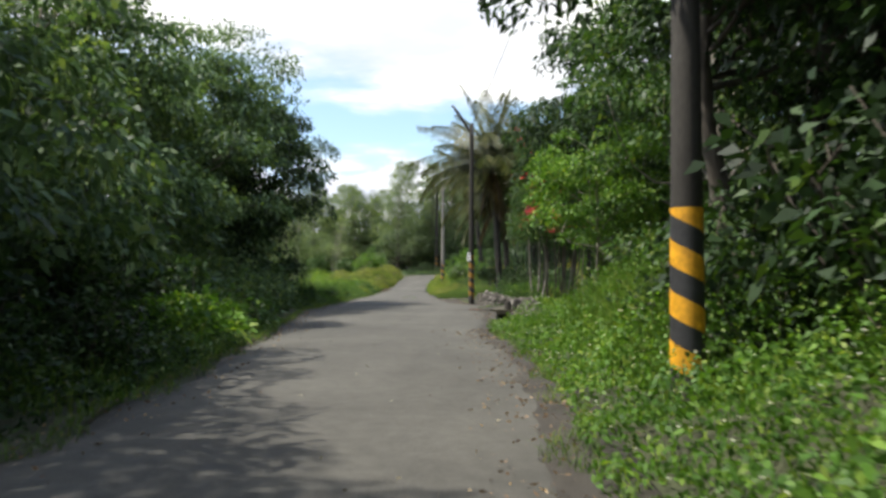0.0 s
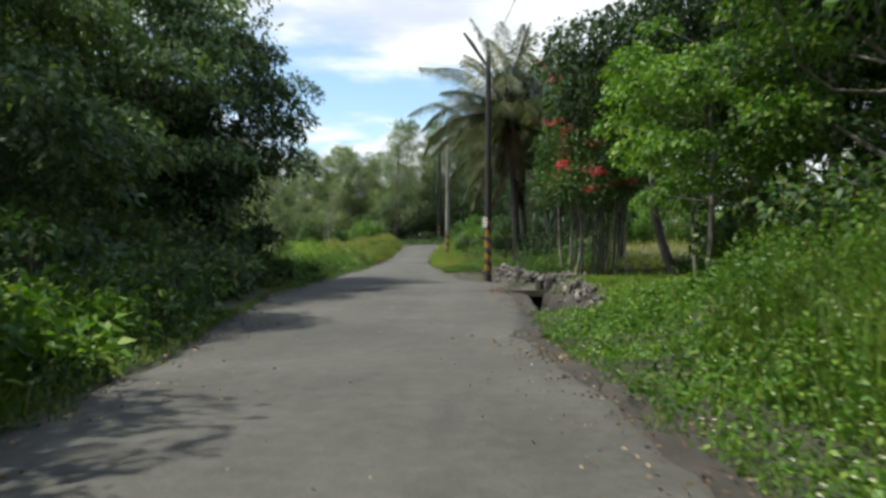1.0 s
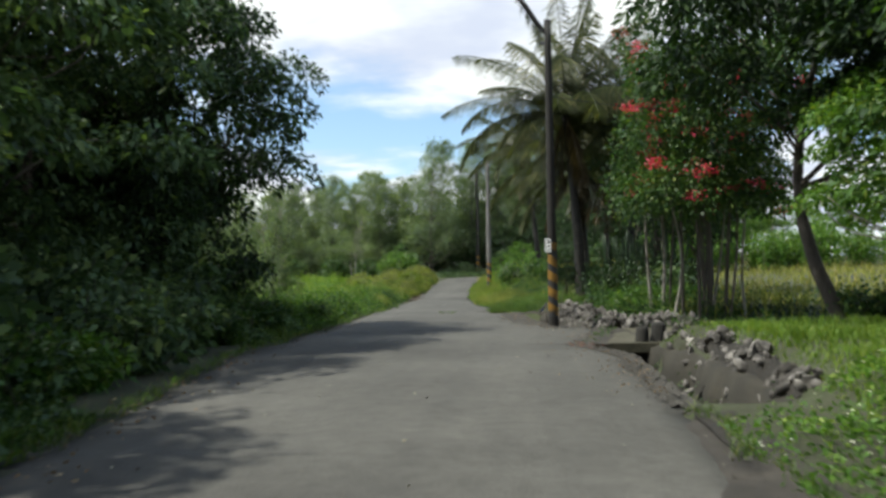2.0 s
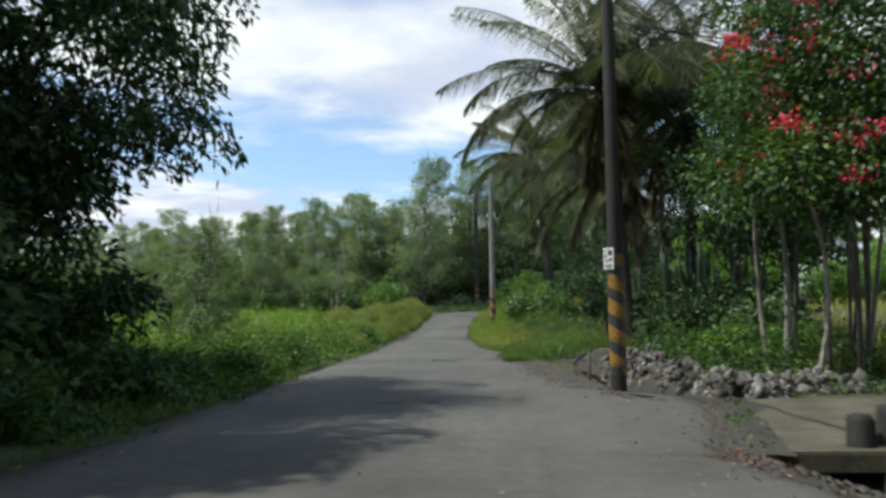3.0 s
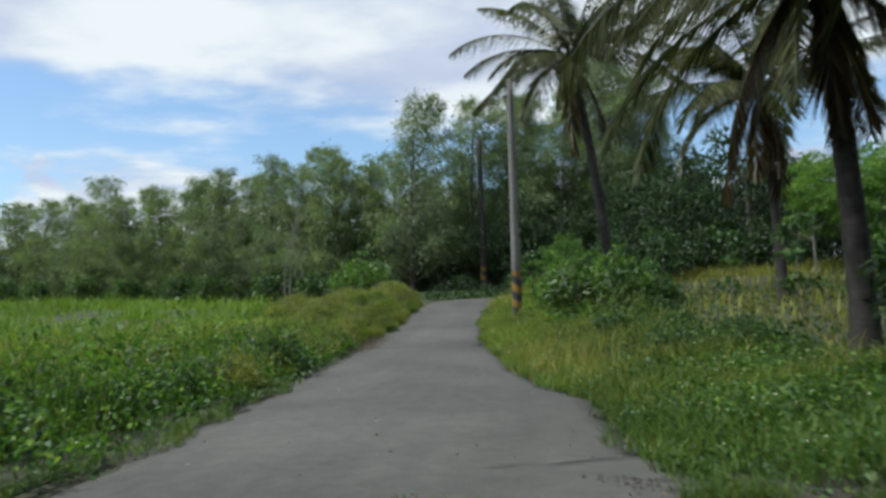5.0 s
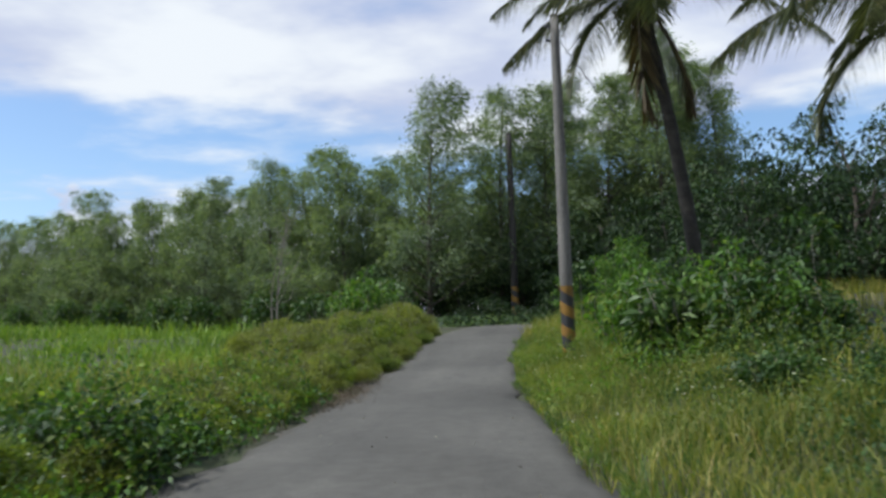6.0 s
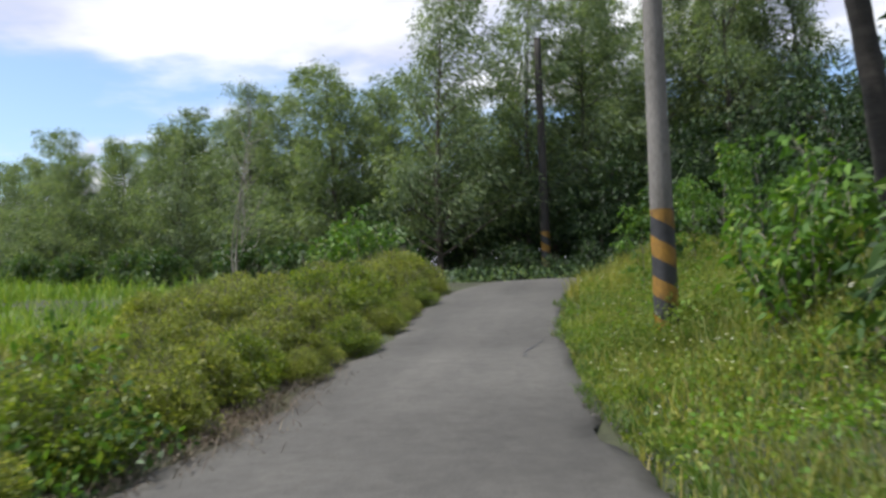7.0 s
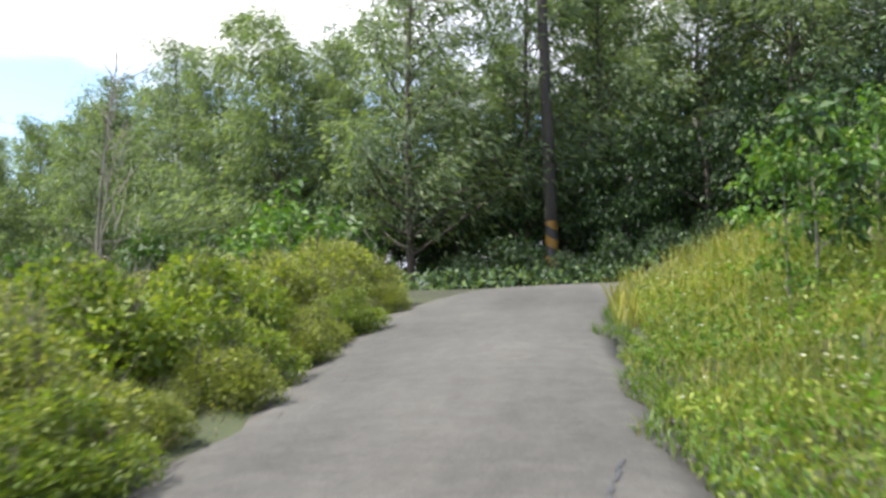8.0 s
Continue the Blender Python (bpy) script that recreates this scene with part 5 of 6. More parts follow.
def plant_bushes():
    fern = bush_mesh("fern", 0.75, 0.9, 26, 1700, 0.18, LEAF_LIGHT, BARK, 0.35)
    leafy = bush_mesh("leafy", 0.9, 1.15, 30, 2400, 0.12, LEAF_MID, BARK)
    dark = bush_mesh("dark", 1.0, 1.5, 34, 2000, 0.18, LEAF_DARK, BARK)
    # bush whose leaf colour holds the shade under trees
    small = bush_mesh("deep", 1.0, 1.5, 32, 2100, 0.13, LEAF_SHADED, BARK)
    big = bush_mesh("big", 1.25, 2.3, 40, 2000, 0.28, LEAF_MID, BARK_PALE, 0.36, 0.4)
    # left side of the lane, under the trees
    for k, (x, y, s, kind) in enumerate([(-2.3, 14.2, 1.0, fern), (-2.5, 15.4, 1.2, fern), (-3.0, 16.4, 1.25, fern), (-2.9, 17.6, 1.0, fern), (-3.2, 18.8, 1.15, leafy), (-1.7, 10.4, 0.8, small), (-1.9, 7.5, 0.8, small), (-1.3, 4.0, 0.8, small),
                                          (-3.5, 21.0, 1.0, dark), (-4.1, 23.2, 1.0, leafy), (-4.4, 25.2, 0.9, fern), (-4.9, 27.2, 1.0, dark), (-5.5, 29.8, 1.0, dark), (-5.6, 32.2, 0.95, leafy), (-5.7, 34.8, 1.0, leafy),
                                          (-5.9, 37.4, 0.8, leafy), (-3.6, 13.0, 1.3, small), (-4.4, 17.0, 1.4, small), (-5.4, 21.0, 1.4, dark), (-6.2, 25.0, 1.4, dark), (-6.6, 29.0, 1.4, dark), (-6.9, 33.0, 1.4, dark), (-3.2, 9.0, 1.4, small), (-2.9, 5.0, 1.4, small),
                                          (-7.6, 36.6, 1.2, dark), (-9.5, 38.0, 1.1, dark)]):
        plant_bush(kind, x, y, 67 * k, s, {id(fern): "bright green fern-like bush at the road edge", id(leafy): "leafy green bush at the road edge"}.get(id(kind), "dark leafy bush in the shade of trees"), group="bushes along the lane")
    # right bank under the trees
    # most bushes here have the canopy's shade in their leaf colour
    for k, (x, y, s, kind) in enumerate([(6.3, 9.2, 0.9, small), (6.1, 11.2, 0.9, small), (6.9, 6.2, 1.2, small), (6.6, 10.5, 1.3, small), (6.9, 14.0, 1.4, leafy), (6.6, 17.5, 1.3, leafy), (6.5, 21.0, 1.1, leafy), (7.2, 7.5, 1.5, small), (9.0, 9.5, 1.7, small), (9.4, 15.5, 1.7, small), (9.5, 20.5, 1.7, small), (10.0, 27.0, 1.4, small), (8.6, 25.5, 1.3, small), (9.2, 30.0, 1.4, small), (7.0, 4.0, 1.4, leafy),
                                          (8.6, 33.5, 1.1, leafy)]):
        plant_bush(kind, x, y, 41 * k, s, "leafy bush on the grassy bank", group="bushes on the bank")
    # gateway and palms
    for k, (x, y, s, kind) in enumerate([(4.2, 40.6, 0.7, fern), (4.8, 41.6, 0.8, fern), (5.5, 40.9, 0.75, fern), (5.9, 42.2, 0.8, fern), (2.1, 52.3, 0.55, leafy), (1.2, 54.5, 0.5, leafy), (2.6, 55.0, 0.55, leafy), (0.6, 57.5, 0.6, leafy),
                                          (6.5, 47.5, 1.0, small), (4.4, 50.5, 0.6, leafy), (1.9, 58.0, 0.5, leafy), (6.0, 44.0, 1.0, dark), (4.3, 44.9, 1.0, small), (5.2, 44.7, 1.15, small), (4.0, 46.2, 1.1, small), (6.2, 45.2, 1.2, small)]):
        plant_bush(kind, x, y, 53 * k, s, "green leafy bush among grass near the palms", group="bushes near the palms")
    for k, (x, y, s) in enumerate([(1.25, 61.4, 0.72), (1.9, 60.6, 0.5), (1.0, 71.5, 0.6)]):
        plant_bush(big, x, y, 90 * k, s, "broad-leaved shrub with drooping glossy leaves", group="shrubs near the bend", name="shrub", category="shrub")
    glossy = bush_mesh("glossy", 0.72, 1.5, 34, 1100, 0.27, LEAF_GLOSS, BARK_PALE, 0.3, 0.35)
    plant_bush(glossy, -0.15, 62.0, 20, 1.0, "round shrub with long glossy drooping leaves", group="shrubs near the bend", name="shrub", category="shrub")
    airy = bush_mesh("airy", 0.7, 2.1, 22, 1300, 0.15, LEAF_LIGHT, BARK_PALE, 0.5, 0.3)
    for x, y, s in ((-0.55, 64.6, 0.95), (0.55, 63.6, 0.85), (1.0, 62.6, 0.95), (1.7, 60.9, 0.7), (-10.6, 83.2, 1.45), (-11.7, 83.8, 1.2), (-9.7, 83.6, 1.1)):
        plant_bush(airy, x, y, 50 * y, s, "loose light green shrub with pale stems", group="shrubs near the bend", name="shrub", category="shrub")
    # near-black leaf colour paints the shade under the trees here
    for k, (x, y, s) in enumerate([(2.4, 76.0, 1.3), (4.4, 75.0, 1.4), (6.4, 76.2, 1.5), (8.6, 75.5, 1.5), (11.0, 77.0, 1.5), (3.6, 78.4, 1.6), (7.5, 78.2, 1.6), (0.8, 77.2, 1.0), (13.2, 76.2, 1.5)]):
        plant_bush(small, x, y, 70 * k, s, "leafy bush with the bend's shade in its colour", group="bushes at the bend")
    # left verge
    for k in range(15):
        y = 38.5 + k * 1.25 + rng.uniform(-0.4, 0.4)
        plant_bush(leafy, float(left_edge(y)) - rng.uniform(0.5, 2.2), y, 77 * k, rng.uniform(0.5, 0.95), "rank leafy weed clump on the verge", group="bushes on the verge")
    # left verge towards the bend: heaped bushes, one behind the other
    mounds = [mound_mesh("mound_olive", 1.0, 1.25, 26, 11000, 0.06, LEAF_OLIVE, BARK), mound_mesh("mound_green", 1.0, 1.2, 24, 10000, 0.065, LEAF_VERGE, BARK),
              mound_mesh("mound_ragged", 1.05, 1.1, 22, 9000, 0.06, LEAF_OLIVE, BARK)]
    rows = [(1.0, 0.62), (1.25, 0.7), (1.0, 0.55), (1.35, 0.75), (1.15, 0.65), (1.2, 0.7), (1.05, 0.62), (1.3, 0.78), (1.1, 0.66), (1.3, 0.8), (1.15, 0.72), (1.2, 0.78)]
    for k, (u, q) in enumerate(rows):
        y = 52.0 + 1.3 * k
        plant_bush(mounds[k % 3], float(left_edge(y)) - u + 0.3, y, 77 * k, q, "rank olive-green bush on the verge", group="bushes on the verge")
        plant_bush(mounds[(k + 1) % 3], float(left_edge(y)) - u - 1.5, y + 0.6, 41 * k, q * 1.05, "rank olive-green bush on the verge", group="bushes on the verge")
    for k in range(11):
        y = 65.6 + 1.12 * k
        plant_bush(mounds[(2 * k) % 3], float(left_edge(y)) - 0.32 - 0.12 * (k % 2), y, 59 * k, 0.44 + 0.07 * (k % 3), "low olive-green bush at the road edge", group="bushes at the bend")
    for k, (x, y, q, i) in enumerate([(-7.75, 70.4, 1.2, 1), (-7.7, 72.3, 1.15, 1), (-9.6, 71.6, 1.15, 0), (-7.3, 68.3, 0.95, 2), (-9.2, 69.0, 1.0, 2), (-10.8, 70.2, 1.0, 0), (-7.85, 75.6, 1.1, 0), (-7.75, 77.5, 1.2, 0), (-9.6, 76.4, 1.2, 0),
                                       (-9.8, 74.2, 1.1, 2), (-8.6, 79.6, 1.15, 0), (-10.4, 78.8, 1.1, 2), (-11.6, 73.0, 1.0, 2), (-12.4, 76.5, 1.1, 0)]):
        plant_bush(mounds[i], x, y, 31 * k, q, "tall fresh green bush at the bend" if i == 1 else "tall yellow-green bush at the bend", group="bushes at the bend")
    for k, (x, y, s) in enumerate([(-14, 86, 1.0), (-18, 90, 1.1), (-23, 92, 1.0), (-27, 96, 1.1), (-32, 98, 1.0), (-38, 102, 1.1), (-44, 105, 1.0), (-50, 109, 1.2), (-10.5, 85.5, 1.2), (-57, 112, 1.2)]):
        plant_bush(big, x, y, 31 * k, s, "leafy shrub at the foot of the tree belt", group="shrubs under the tree belt", name="shrub", category="shrub")
    # leaf colour of this row carries the shade at the wood's foot
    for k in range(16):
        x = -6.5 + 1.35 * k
        plant_bush(small, x, 85.4 + 0.12 * (x + 6) + rng.uniform(-0.3, 0.5), 45 * k, rng.uniform(0.6, 0.95), "low bush coloured for shade along the far side of the bend", group="bushes at the bend")
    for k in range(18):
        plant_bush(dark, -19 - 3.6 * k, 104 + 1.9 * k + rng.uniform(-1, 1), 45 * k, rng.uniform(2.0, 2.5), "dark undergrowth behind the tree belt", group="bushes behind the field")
    # fill bushes, dark in colour for the shaded depth of the wood
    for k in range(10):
        plant_bush(small, -13 + 3.4 * k, 98.5 + rng.uniform(-1.5, 1.5), 45 * k, rng.uniform(1.5, 1.9), "fill undergrowth coloured for the shade inside the wood", group="bushes at the bend")
    hedge = bush_mesh("hedge", 1.25, 2.3, 40, 4200, 0.17, LEAF_LIGHT, BARK_PALE, 0.45, 0.3)
    for k in range(12):
        plant_bush(hedge, 11 + 2.2 * k + rng.uniform(-0.6, 0.6), 66 + 0.9 * k + rng.uniform(-1, 1), 50 * k, rng.uniform(1.0, 1.35), "leafy shrub in a hedge behind the plot", group="hedge shrubs", name="shrub", category="shrub")


# ---- grass and weeds ----
def strip(n, y0, y1, u0, u1, side, power=1.0):
    y = rng.uniform(y0, y1, n)
    u = u0 + (u1 - u0) * rng.uniform(0, 1, n) ** power
    x = right_edge(y) + u if side > 0 else left_edge(y) - u
    return x, y, u


def keep_off(x, y):
    """True where nothing grows: drain, slab, the bend."""
    slab = (x > 2.2) & (x < 7.3) & (y > 31.6) & (y < 36.5)
    kerb = (y > 23.2) & (y < 32) & (x < right_edge(y) + 1.35)
    return in_ditch(x, y) | slab | kerb | ((y > 72) & (bend_offset(x, y) < 1.95))


def grass(label, n, y0, y1, u0, u1, side, h, width, material, lean=0.4, power=1.0, name="grass"):
    x, y, u = strip(n, y0, y1, u0, u1, side, power)
    ok = ~keep_off(x, y)
    x, y, u = x[ok], y[ok], u[ok]
    hh = h * np.clip(0.75 + 0.4 * patchy(x, y), 0.3, 1.35) * rng.uniform(0.5, 1.25, len(x)) * (0.45 + 0.55 * smooth(0.0, 0.6, u - u0))
    hh = np.maximum(hh, 0.06)
    v, f = blades(np.c_[x, y, ground_z(x, y) - 0.03], hh, width * rng.uniform(0.7, 1.4, len(x)), lean)
    tagged(part(name, mesh_np(name, v, f, material)), label, "grass", kind="stuff")


def weeds(label, n, y0, y1, u0, u1, side, h, leaf, material, flowers=0, power=1.0, aspect=0.5, name="weeds"):
    x, y, u = strip(n, y0, y1, u0, u1, side, power)
    ok = ~keep_off(x, y)
    x, y, u = x[ok], y[ok], u[ok]
    lump = patchy(x * 1.3 + 7, y * 1.3) + 0.5 * patchy(x * 2.9, y * 2.9 + 5)
    top = h * np.clip(0.65 + 0.75 * lump, 0.15, 2.0) * (0.4 + 0.6 * smooth(0.0, 0.7, u - u0))
    z = ground_z(x, y) + top * rng.uniform(0.08, 1, len(x)) ** 0.6
    size = leaf * rng.uniform(0.55, 1.4, len(x))
    way = rng.normal(size=(len(x), 3)) + np.array([0, 0, 0.15])
    v, f = leaf_quads(np.c_[x, y, z], way, size, size * aspect)
    tagged(part(name, mesh_np(name, v, [f], material)), label, "weeds", kind="stuff")
    if flowers:
        x, y, u = strip(flowers, y0, y1, u0 + 0.1, u1, side)
        ok = ~keep_off(x, y)
        x, y, u = x[ok], y[ok], u[ok]
        top = h * np.clip(0.75 + 0.5 * patchy(x * 1.3 + 7, y * 1.3), 0.2, 1.6) * (0.4 + 0.6 * smooth(0.0, 0.7, u - u0))
        p = np.c_[x, y, ground_z(x, y) + top * 1.06]
        p = np.repeat(p, 5, 0)
        a = np.tile(np.arange(5) * 2 * math.pi / 5, len(x))
        v, f = leaf_quads(p, np.stack([np.cos(a), np.sin(a), np.full(len(a), 0.35)], 1), 0.019, 0.015, 0.0)
        tagged(part("wildflowers", mesh_np("wildflowers", v, [f], PETAL_WHITE)), "small white daisy-like weeds in flower", "flowers", kind="stuff")


def sow():
    # right bank
    weeds("bright green broad-leaved weeds on the bank", 24000, 3.0, 11, -0.05, 3.6, 1, 0.6, 0.07, LEAF_LIGHT, 260, 0.8)
    weeds("bright green broad-leaved weeds on the bank", 32000, 11, 20, -0.1, 4.4, 1, 0.62, 0.07, LEAF_LIGHT, 300, 0.8)
    weeds("low bright weeds on the bank", 12000, 19.5, 24.6, -0.05, 4.4, 1, 0.32, 0.06, LEAF_LIGHT, 160, 0.8)
    grass("long green grass on the bank", 20000, 8.5, 17, 0.9, 6.5, 1, 1.05, 0.016, GRASS, 0.5)
    grass("tall grass on the upper bank", 9000, 13, 20.5, 2.4, 6.5, 1, 0.95, 0.014, GRASS, 0.55)
    # dark leaf colour stands for the shade under the canopy
    weeds("undergrowth coloured for the shade beneath the trees on the bank", 14000, 3, 24, 3.0, 9.0, 1, 0.9, 0.14, LEAF_SHADED)
    grass("short bright grass by the gateway", 26000, 20, 31.8, 1.2, 8.0, 1, 0.22, 0.014, GRASS_FIELD, 0.5)
    # left side under the trees
    weeds("dark weeds under the trees", 22000, 12.5, 38, 0.2, 3.4, -1, 0.6, 0.10, LEAF_DARK, 100)
    # leaf colour darkened here for the shade under the first trees
    weeds("weeds with deep shade in their colour", 14000, 0, 12.5, 0.2, 3.4, -1, 0.6, 0.09, LEAF_SHADED, 60)
    weeds("fresh green weeds at the road edge", 15000, 9, 40, 0.1, 1.6, -1, 0.45, 0.08, LEAF_MID, 120)
    grass("tufts of grass at the road edge", 14000, 8, 42, 0.1, 2.0, -1, 0.55, 0.014, GRASS)
    # left verge and field
    weeds("rank green weeds on the verge", 17000, 36, 62, -0.12, 4.2, -1, 0.65, 0.08, LEAF_MID, 150)
    weeds("fresh green weeds on the verge", 32000, 36, 62, 0.1, 5.6, -1, 0.85, 0.085, LEAF_LIGHT)
    grass("long grass on the verge", 12000, 36, 62, 0.4, 6.0, -1, 0.8, 0.016, GRASS)
    grass("yellow-green tall grass at the field's edge", 8000, 38, 66, 2.5, 9.0, -1, 0.85, 0.02, GRASS_DRY, 0.5)
    weeds("olive weeds on the verge", 22000, 56, 81, 0.6, 5.5, -1, 0.5, 0.065, LEAF_OLIVE, 120)
    grass("yellowing tall grass on the verge", 11000, 50, 82, 1.2, 6.5, -1, 0.6, 0.014, GRASS_DRY)
    grass("bright green grass over the field", 26000, 36, 104, 3.5, 36, -1, 0.36, 0.045, GRASS_FIELD, 0.9, 1.3)
    grass("grass at the foot of the tree belt", 10000, 80, 118, 10, 70, -1, 0.7, 0.08, GRASS_FIELD, 0.6)
    n = 130
    cx, cy = rng.uniform(-34, -9, n), rng.uniform(42, 84, n)
    ok = cx < left_edge(cy) - 3.2
    k = np.repeat(np.flatnonzero(ok), 115)
    g = rng.uniform(0.5, 1.2, n)
    px, py = cx[k] + rng.normal(0, 0.75, len(k)) * g[k], cy[k] + rng.normal(0, 0.6, len(k)) * g[k]
    v, f = blades(np.c_[px, py, ground_z(px, py) - 0.03], 0.95 * g[k] * rng.uniform(0.5, 1.2, len(k)), 0.03 * rng.uniform(0.7, 1.4, len(k)), 0.6)
    tagged(part("grass", mesh_np("grass", v, f, GRASS_FIELD)), "tussocks of taller yellow-green grass in the field", "grass", kind="stuff")
    # right verge to the bend
    grass("yellow-green tall grass on the verge", 17000, 48.5, 76, -0.1, 3.2, 1, 0.5, 0.009, GRASS_DRY, 0.6)
    weeds("ragged leafy weeds by the drain's end", 9000, 45.0, 52, -0.1, 3.0, 1, 0.3, 0.06, LEAF_MID, 40)
    grass("green grass on the verge", 14000, 45.4, 76, -0.12, 3.4, 1, 0.45, 0.010, GRASS, 0.6)
    weeds("leafy weeds on the verge near the drain", 6000, 46, 52, 0.2, 3.6, 1, 0.32, 0.055, LEAF_LIGHT, 30)
    grass("green grass by the end of the drain", 9000, 45.6, 53, -0.14, 3.0, 1, 0.45, 0.012, GRASS, 0.5)
    weeds("flowering weeds behind the grassy edge", 14000, 51, 64, 1.3, 4.2, 1, 0.42, 0.06, LEAF_MID, 60)
    weeds("flowering weeds on the verge", 26000, 56, 77, -0.12, 3.6, 1, 0.6, 0.045, LEAF_VERGE, 260)
    grass("grassy plot behind the verge", 15000, 38, 84, 3.2, 26, 1, 0.6, 0.035, GRASS_DRY, 0.5, 1.2)
    weeds("low green plants on the plot", 8000, 38, 66, 2.8, 12, 1, 0.45, 0.1, LEAF_MID)
    weeds("fine leafy weeds among the grass", 30000, 62, 77, -0.1, 3.4, 1, 0.62, 0.042, LEAF_VERGE, 150)
    weeds("bright fresh leafy weeds in patches", 9000, 60, 77, 0.0, 2.6, 1, 0.45, 0.06, LEAF_FRESH)
    n = 7000
    a, q = rng.uniform(0, 6.28, n), 0.9 * np.sqrt(rng.uniform(0, 1, n))
    x, y = -1.76 + np.cos(a) * q, 66.7 + np.sin(a) * q
    z = ground_z(x, y) + 0.75 * (1 - 0.5 * q / 0.9) * rng.uniform(0.1, 1, n) ** 0.6 * np.clip(0.8 + 0.4 * patchy(x * 3, y * 3), 0.3, 1.3)
    v, f = leaf_quads(np.c_[x, y, z], rng.normal(size=(n, 3)) + np.array([0, 0, 0.3]), 0.05 * rng.uniform(0.5, 1.4, n), 0.024)
    tagged(part("weeds", mesh_np("weeds", v, [f], LEAF_VERGE)), "tall leafy weeds round the foot of the pole", "weeds", kind="stuff")
    # inside of the bend
    n = 26000
    x, y = rng.uniform(-3.4, 12, n), rng.uniform(74, 84, n)
    ok = (bend_offset(x, y) > 1.66) & (y < 80.5 + 0.22 * (x + 3))
    x, y = x[ok], y[ok]
    v, f = blades(np.c_[x, y, ground_z(x, y) - 0.03], 0.6 * rng.uniform(0.4, 1.2, len(x)), 0.016 * rng.uniform(0.7, 1.4, len(x)), 0.45)
    tagged(part("grass", mesh_np("grass", v, f, GRASS_DRY)), "tall yellow-green grass inside the bend", "grass", kind="stuff")
    n = 16000
    x, y = rng.uniform(-12, 20, n), rng.uniform(82, 95, n)
    ok = (bend_offset(x, y) > 1.9) & (y > 80.5 + 0.22 * (x + 3))
    x, y = x[ok], y[ok]
    z = ground_z(x, y) + rng.uniform(0.05, 0.5, len(x))
    v, f = leaf_quads(np.c_[x, y, z], rng.normal(size=(len(x), 3)), 0.16 * rng.uniform(0.6, 1.3, len(x)), 0.075)
    tagged(part("weeds", mesh_np("weeds", v, [f], LEAF_DARK)), "dark low plants under the trees at the bend", "weeds", kind="stuff")
    # fallen leaves on the shoulder
    n = 2600
    y = rng.uniform(2, 20, n)
    x = right_edge(y) - rng.normal(0.2, 0.4, n)
    ok = ~keep_off(x, y) & (patchy(x * 2.5, y * 2.5) > rng.uniform(-0.9, 0.9, n))
    x, y = x[ok], y[ok]
    z = np.maximum(ground_z(x, y), rise(y) + 0.02) + rng.uniform(0.02, 0.06, len(x))
    way = rng.normal(size=(len(x), 3)) * np.array([1, 1, 0.25])
    v, f = leaf_quads(np.c_[x, y, z], way, 0.06 * rng.uniform(0.35, 1.3, len(x)), 0.024, 0.0)
    tagged(part("leaf_litter", mesh_np("leaf_litter", v, [f], LITTER)), "brown fallen leaves along the shoulder", "leaf litter", kind="stuff")
    n = 900
    y = rng.uniform(2, 40, n)
    x = left_edge(y) + rng.normal(0.1, 0.4, n)
    way = rng.normal(size=(n, 3)) * np.array([1, 1, 0.25])
    v, f = leaf_quads(np.c_[x, y, rise(y) + rng.uniform(0.03, 0.07, n)], way, 0.06 * rng.uniform(0.4, 1.2, n), 0.03, 0.0)
    tagged(part("leaf_litter", mesh_np("leaf_litter", v, [f], LITTER)), "brown fallen leaves along the shaded edge", "leaf litter", kind="stuff")


def build_shoulders():
    wob = waves(31, 6, 0.5, 3.0)
    for y0, y1, wide in ((-4, 24, 0.55), (36.5, 45.6, 0.8)):
        y = np.arange(y0, y1, 0.2)
        e = right_edge(y)
        a = e - wide * smooth(y0, y0 + 3, y) * smooth(y1, y1 - (4 if y0 < 0 else 2), y) - 0.12 * wob(y, 0 * y) - 0.09 * wob(y * 3.1, 5 + 0 * y)
        out = 0.3 if y0 < 0 else 0.02
        rows = [np.c_[a, y, 0 * y - 0.012], np.c_[a + 0.3, y, 0.022 + 0.012 * wob(y * 2, 1 + 0 * y)], np.c_[e - 0.1, y, 0 * y + 0.03], np.c_[e + out, y, 0 * y + (0.045 if y0 < 0 else 0.012)], np.c_[e + out + (0.2 if y0 < 0 else 0.01), y, 0 * y - 0.1]]
        v = np.stack(rows, 1)
        n, k = v.shape[:2]
        i = (np.arange(n - 1)[:, None] * k + np.arange(k - 1)).ravel()
        tagged(part("dirt_shoulder", mesh_np("dirt_shoulder", v.reshape(-1, 3), [np.stack([i, i + 1, i + k + 1, i + k], -1)], DIRT, True)), "strip of brown dirt along the lane", "shoulder", kind="structure")


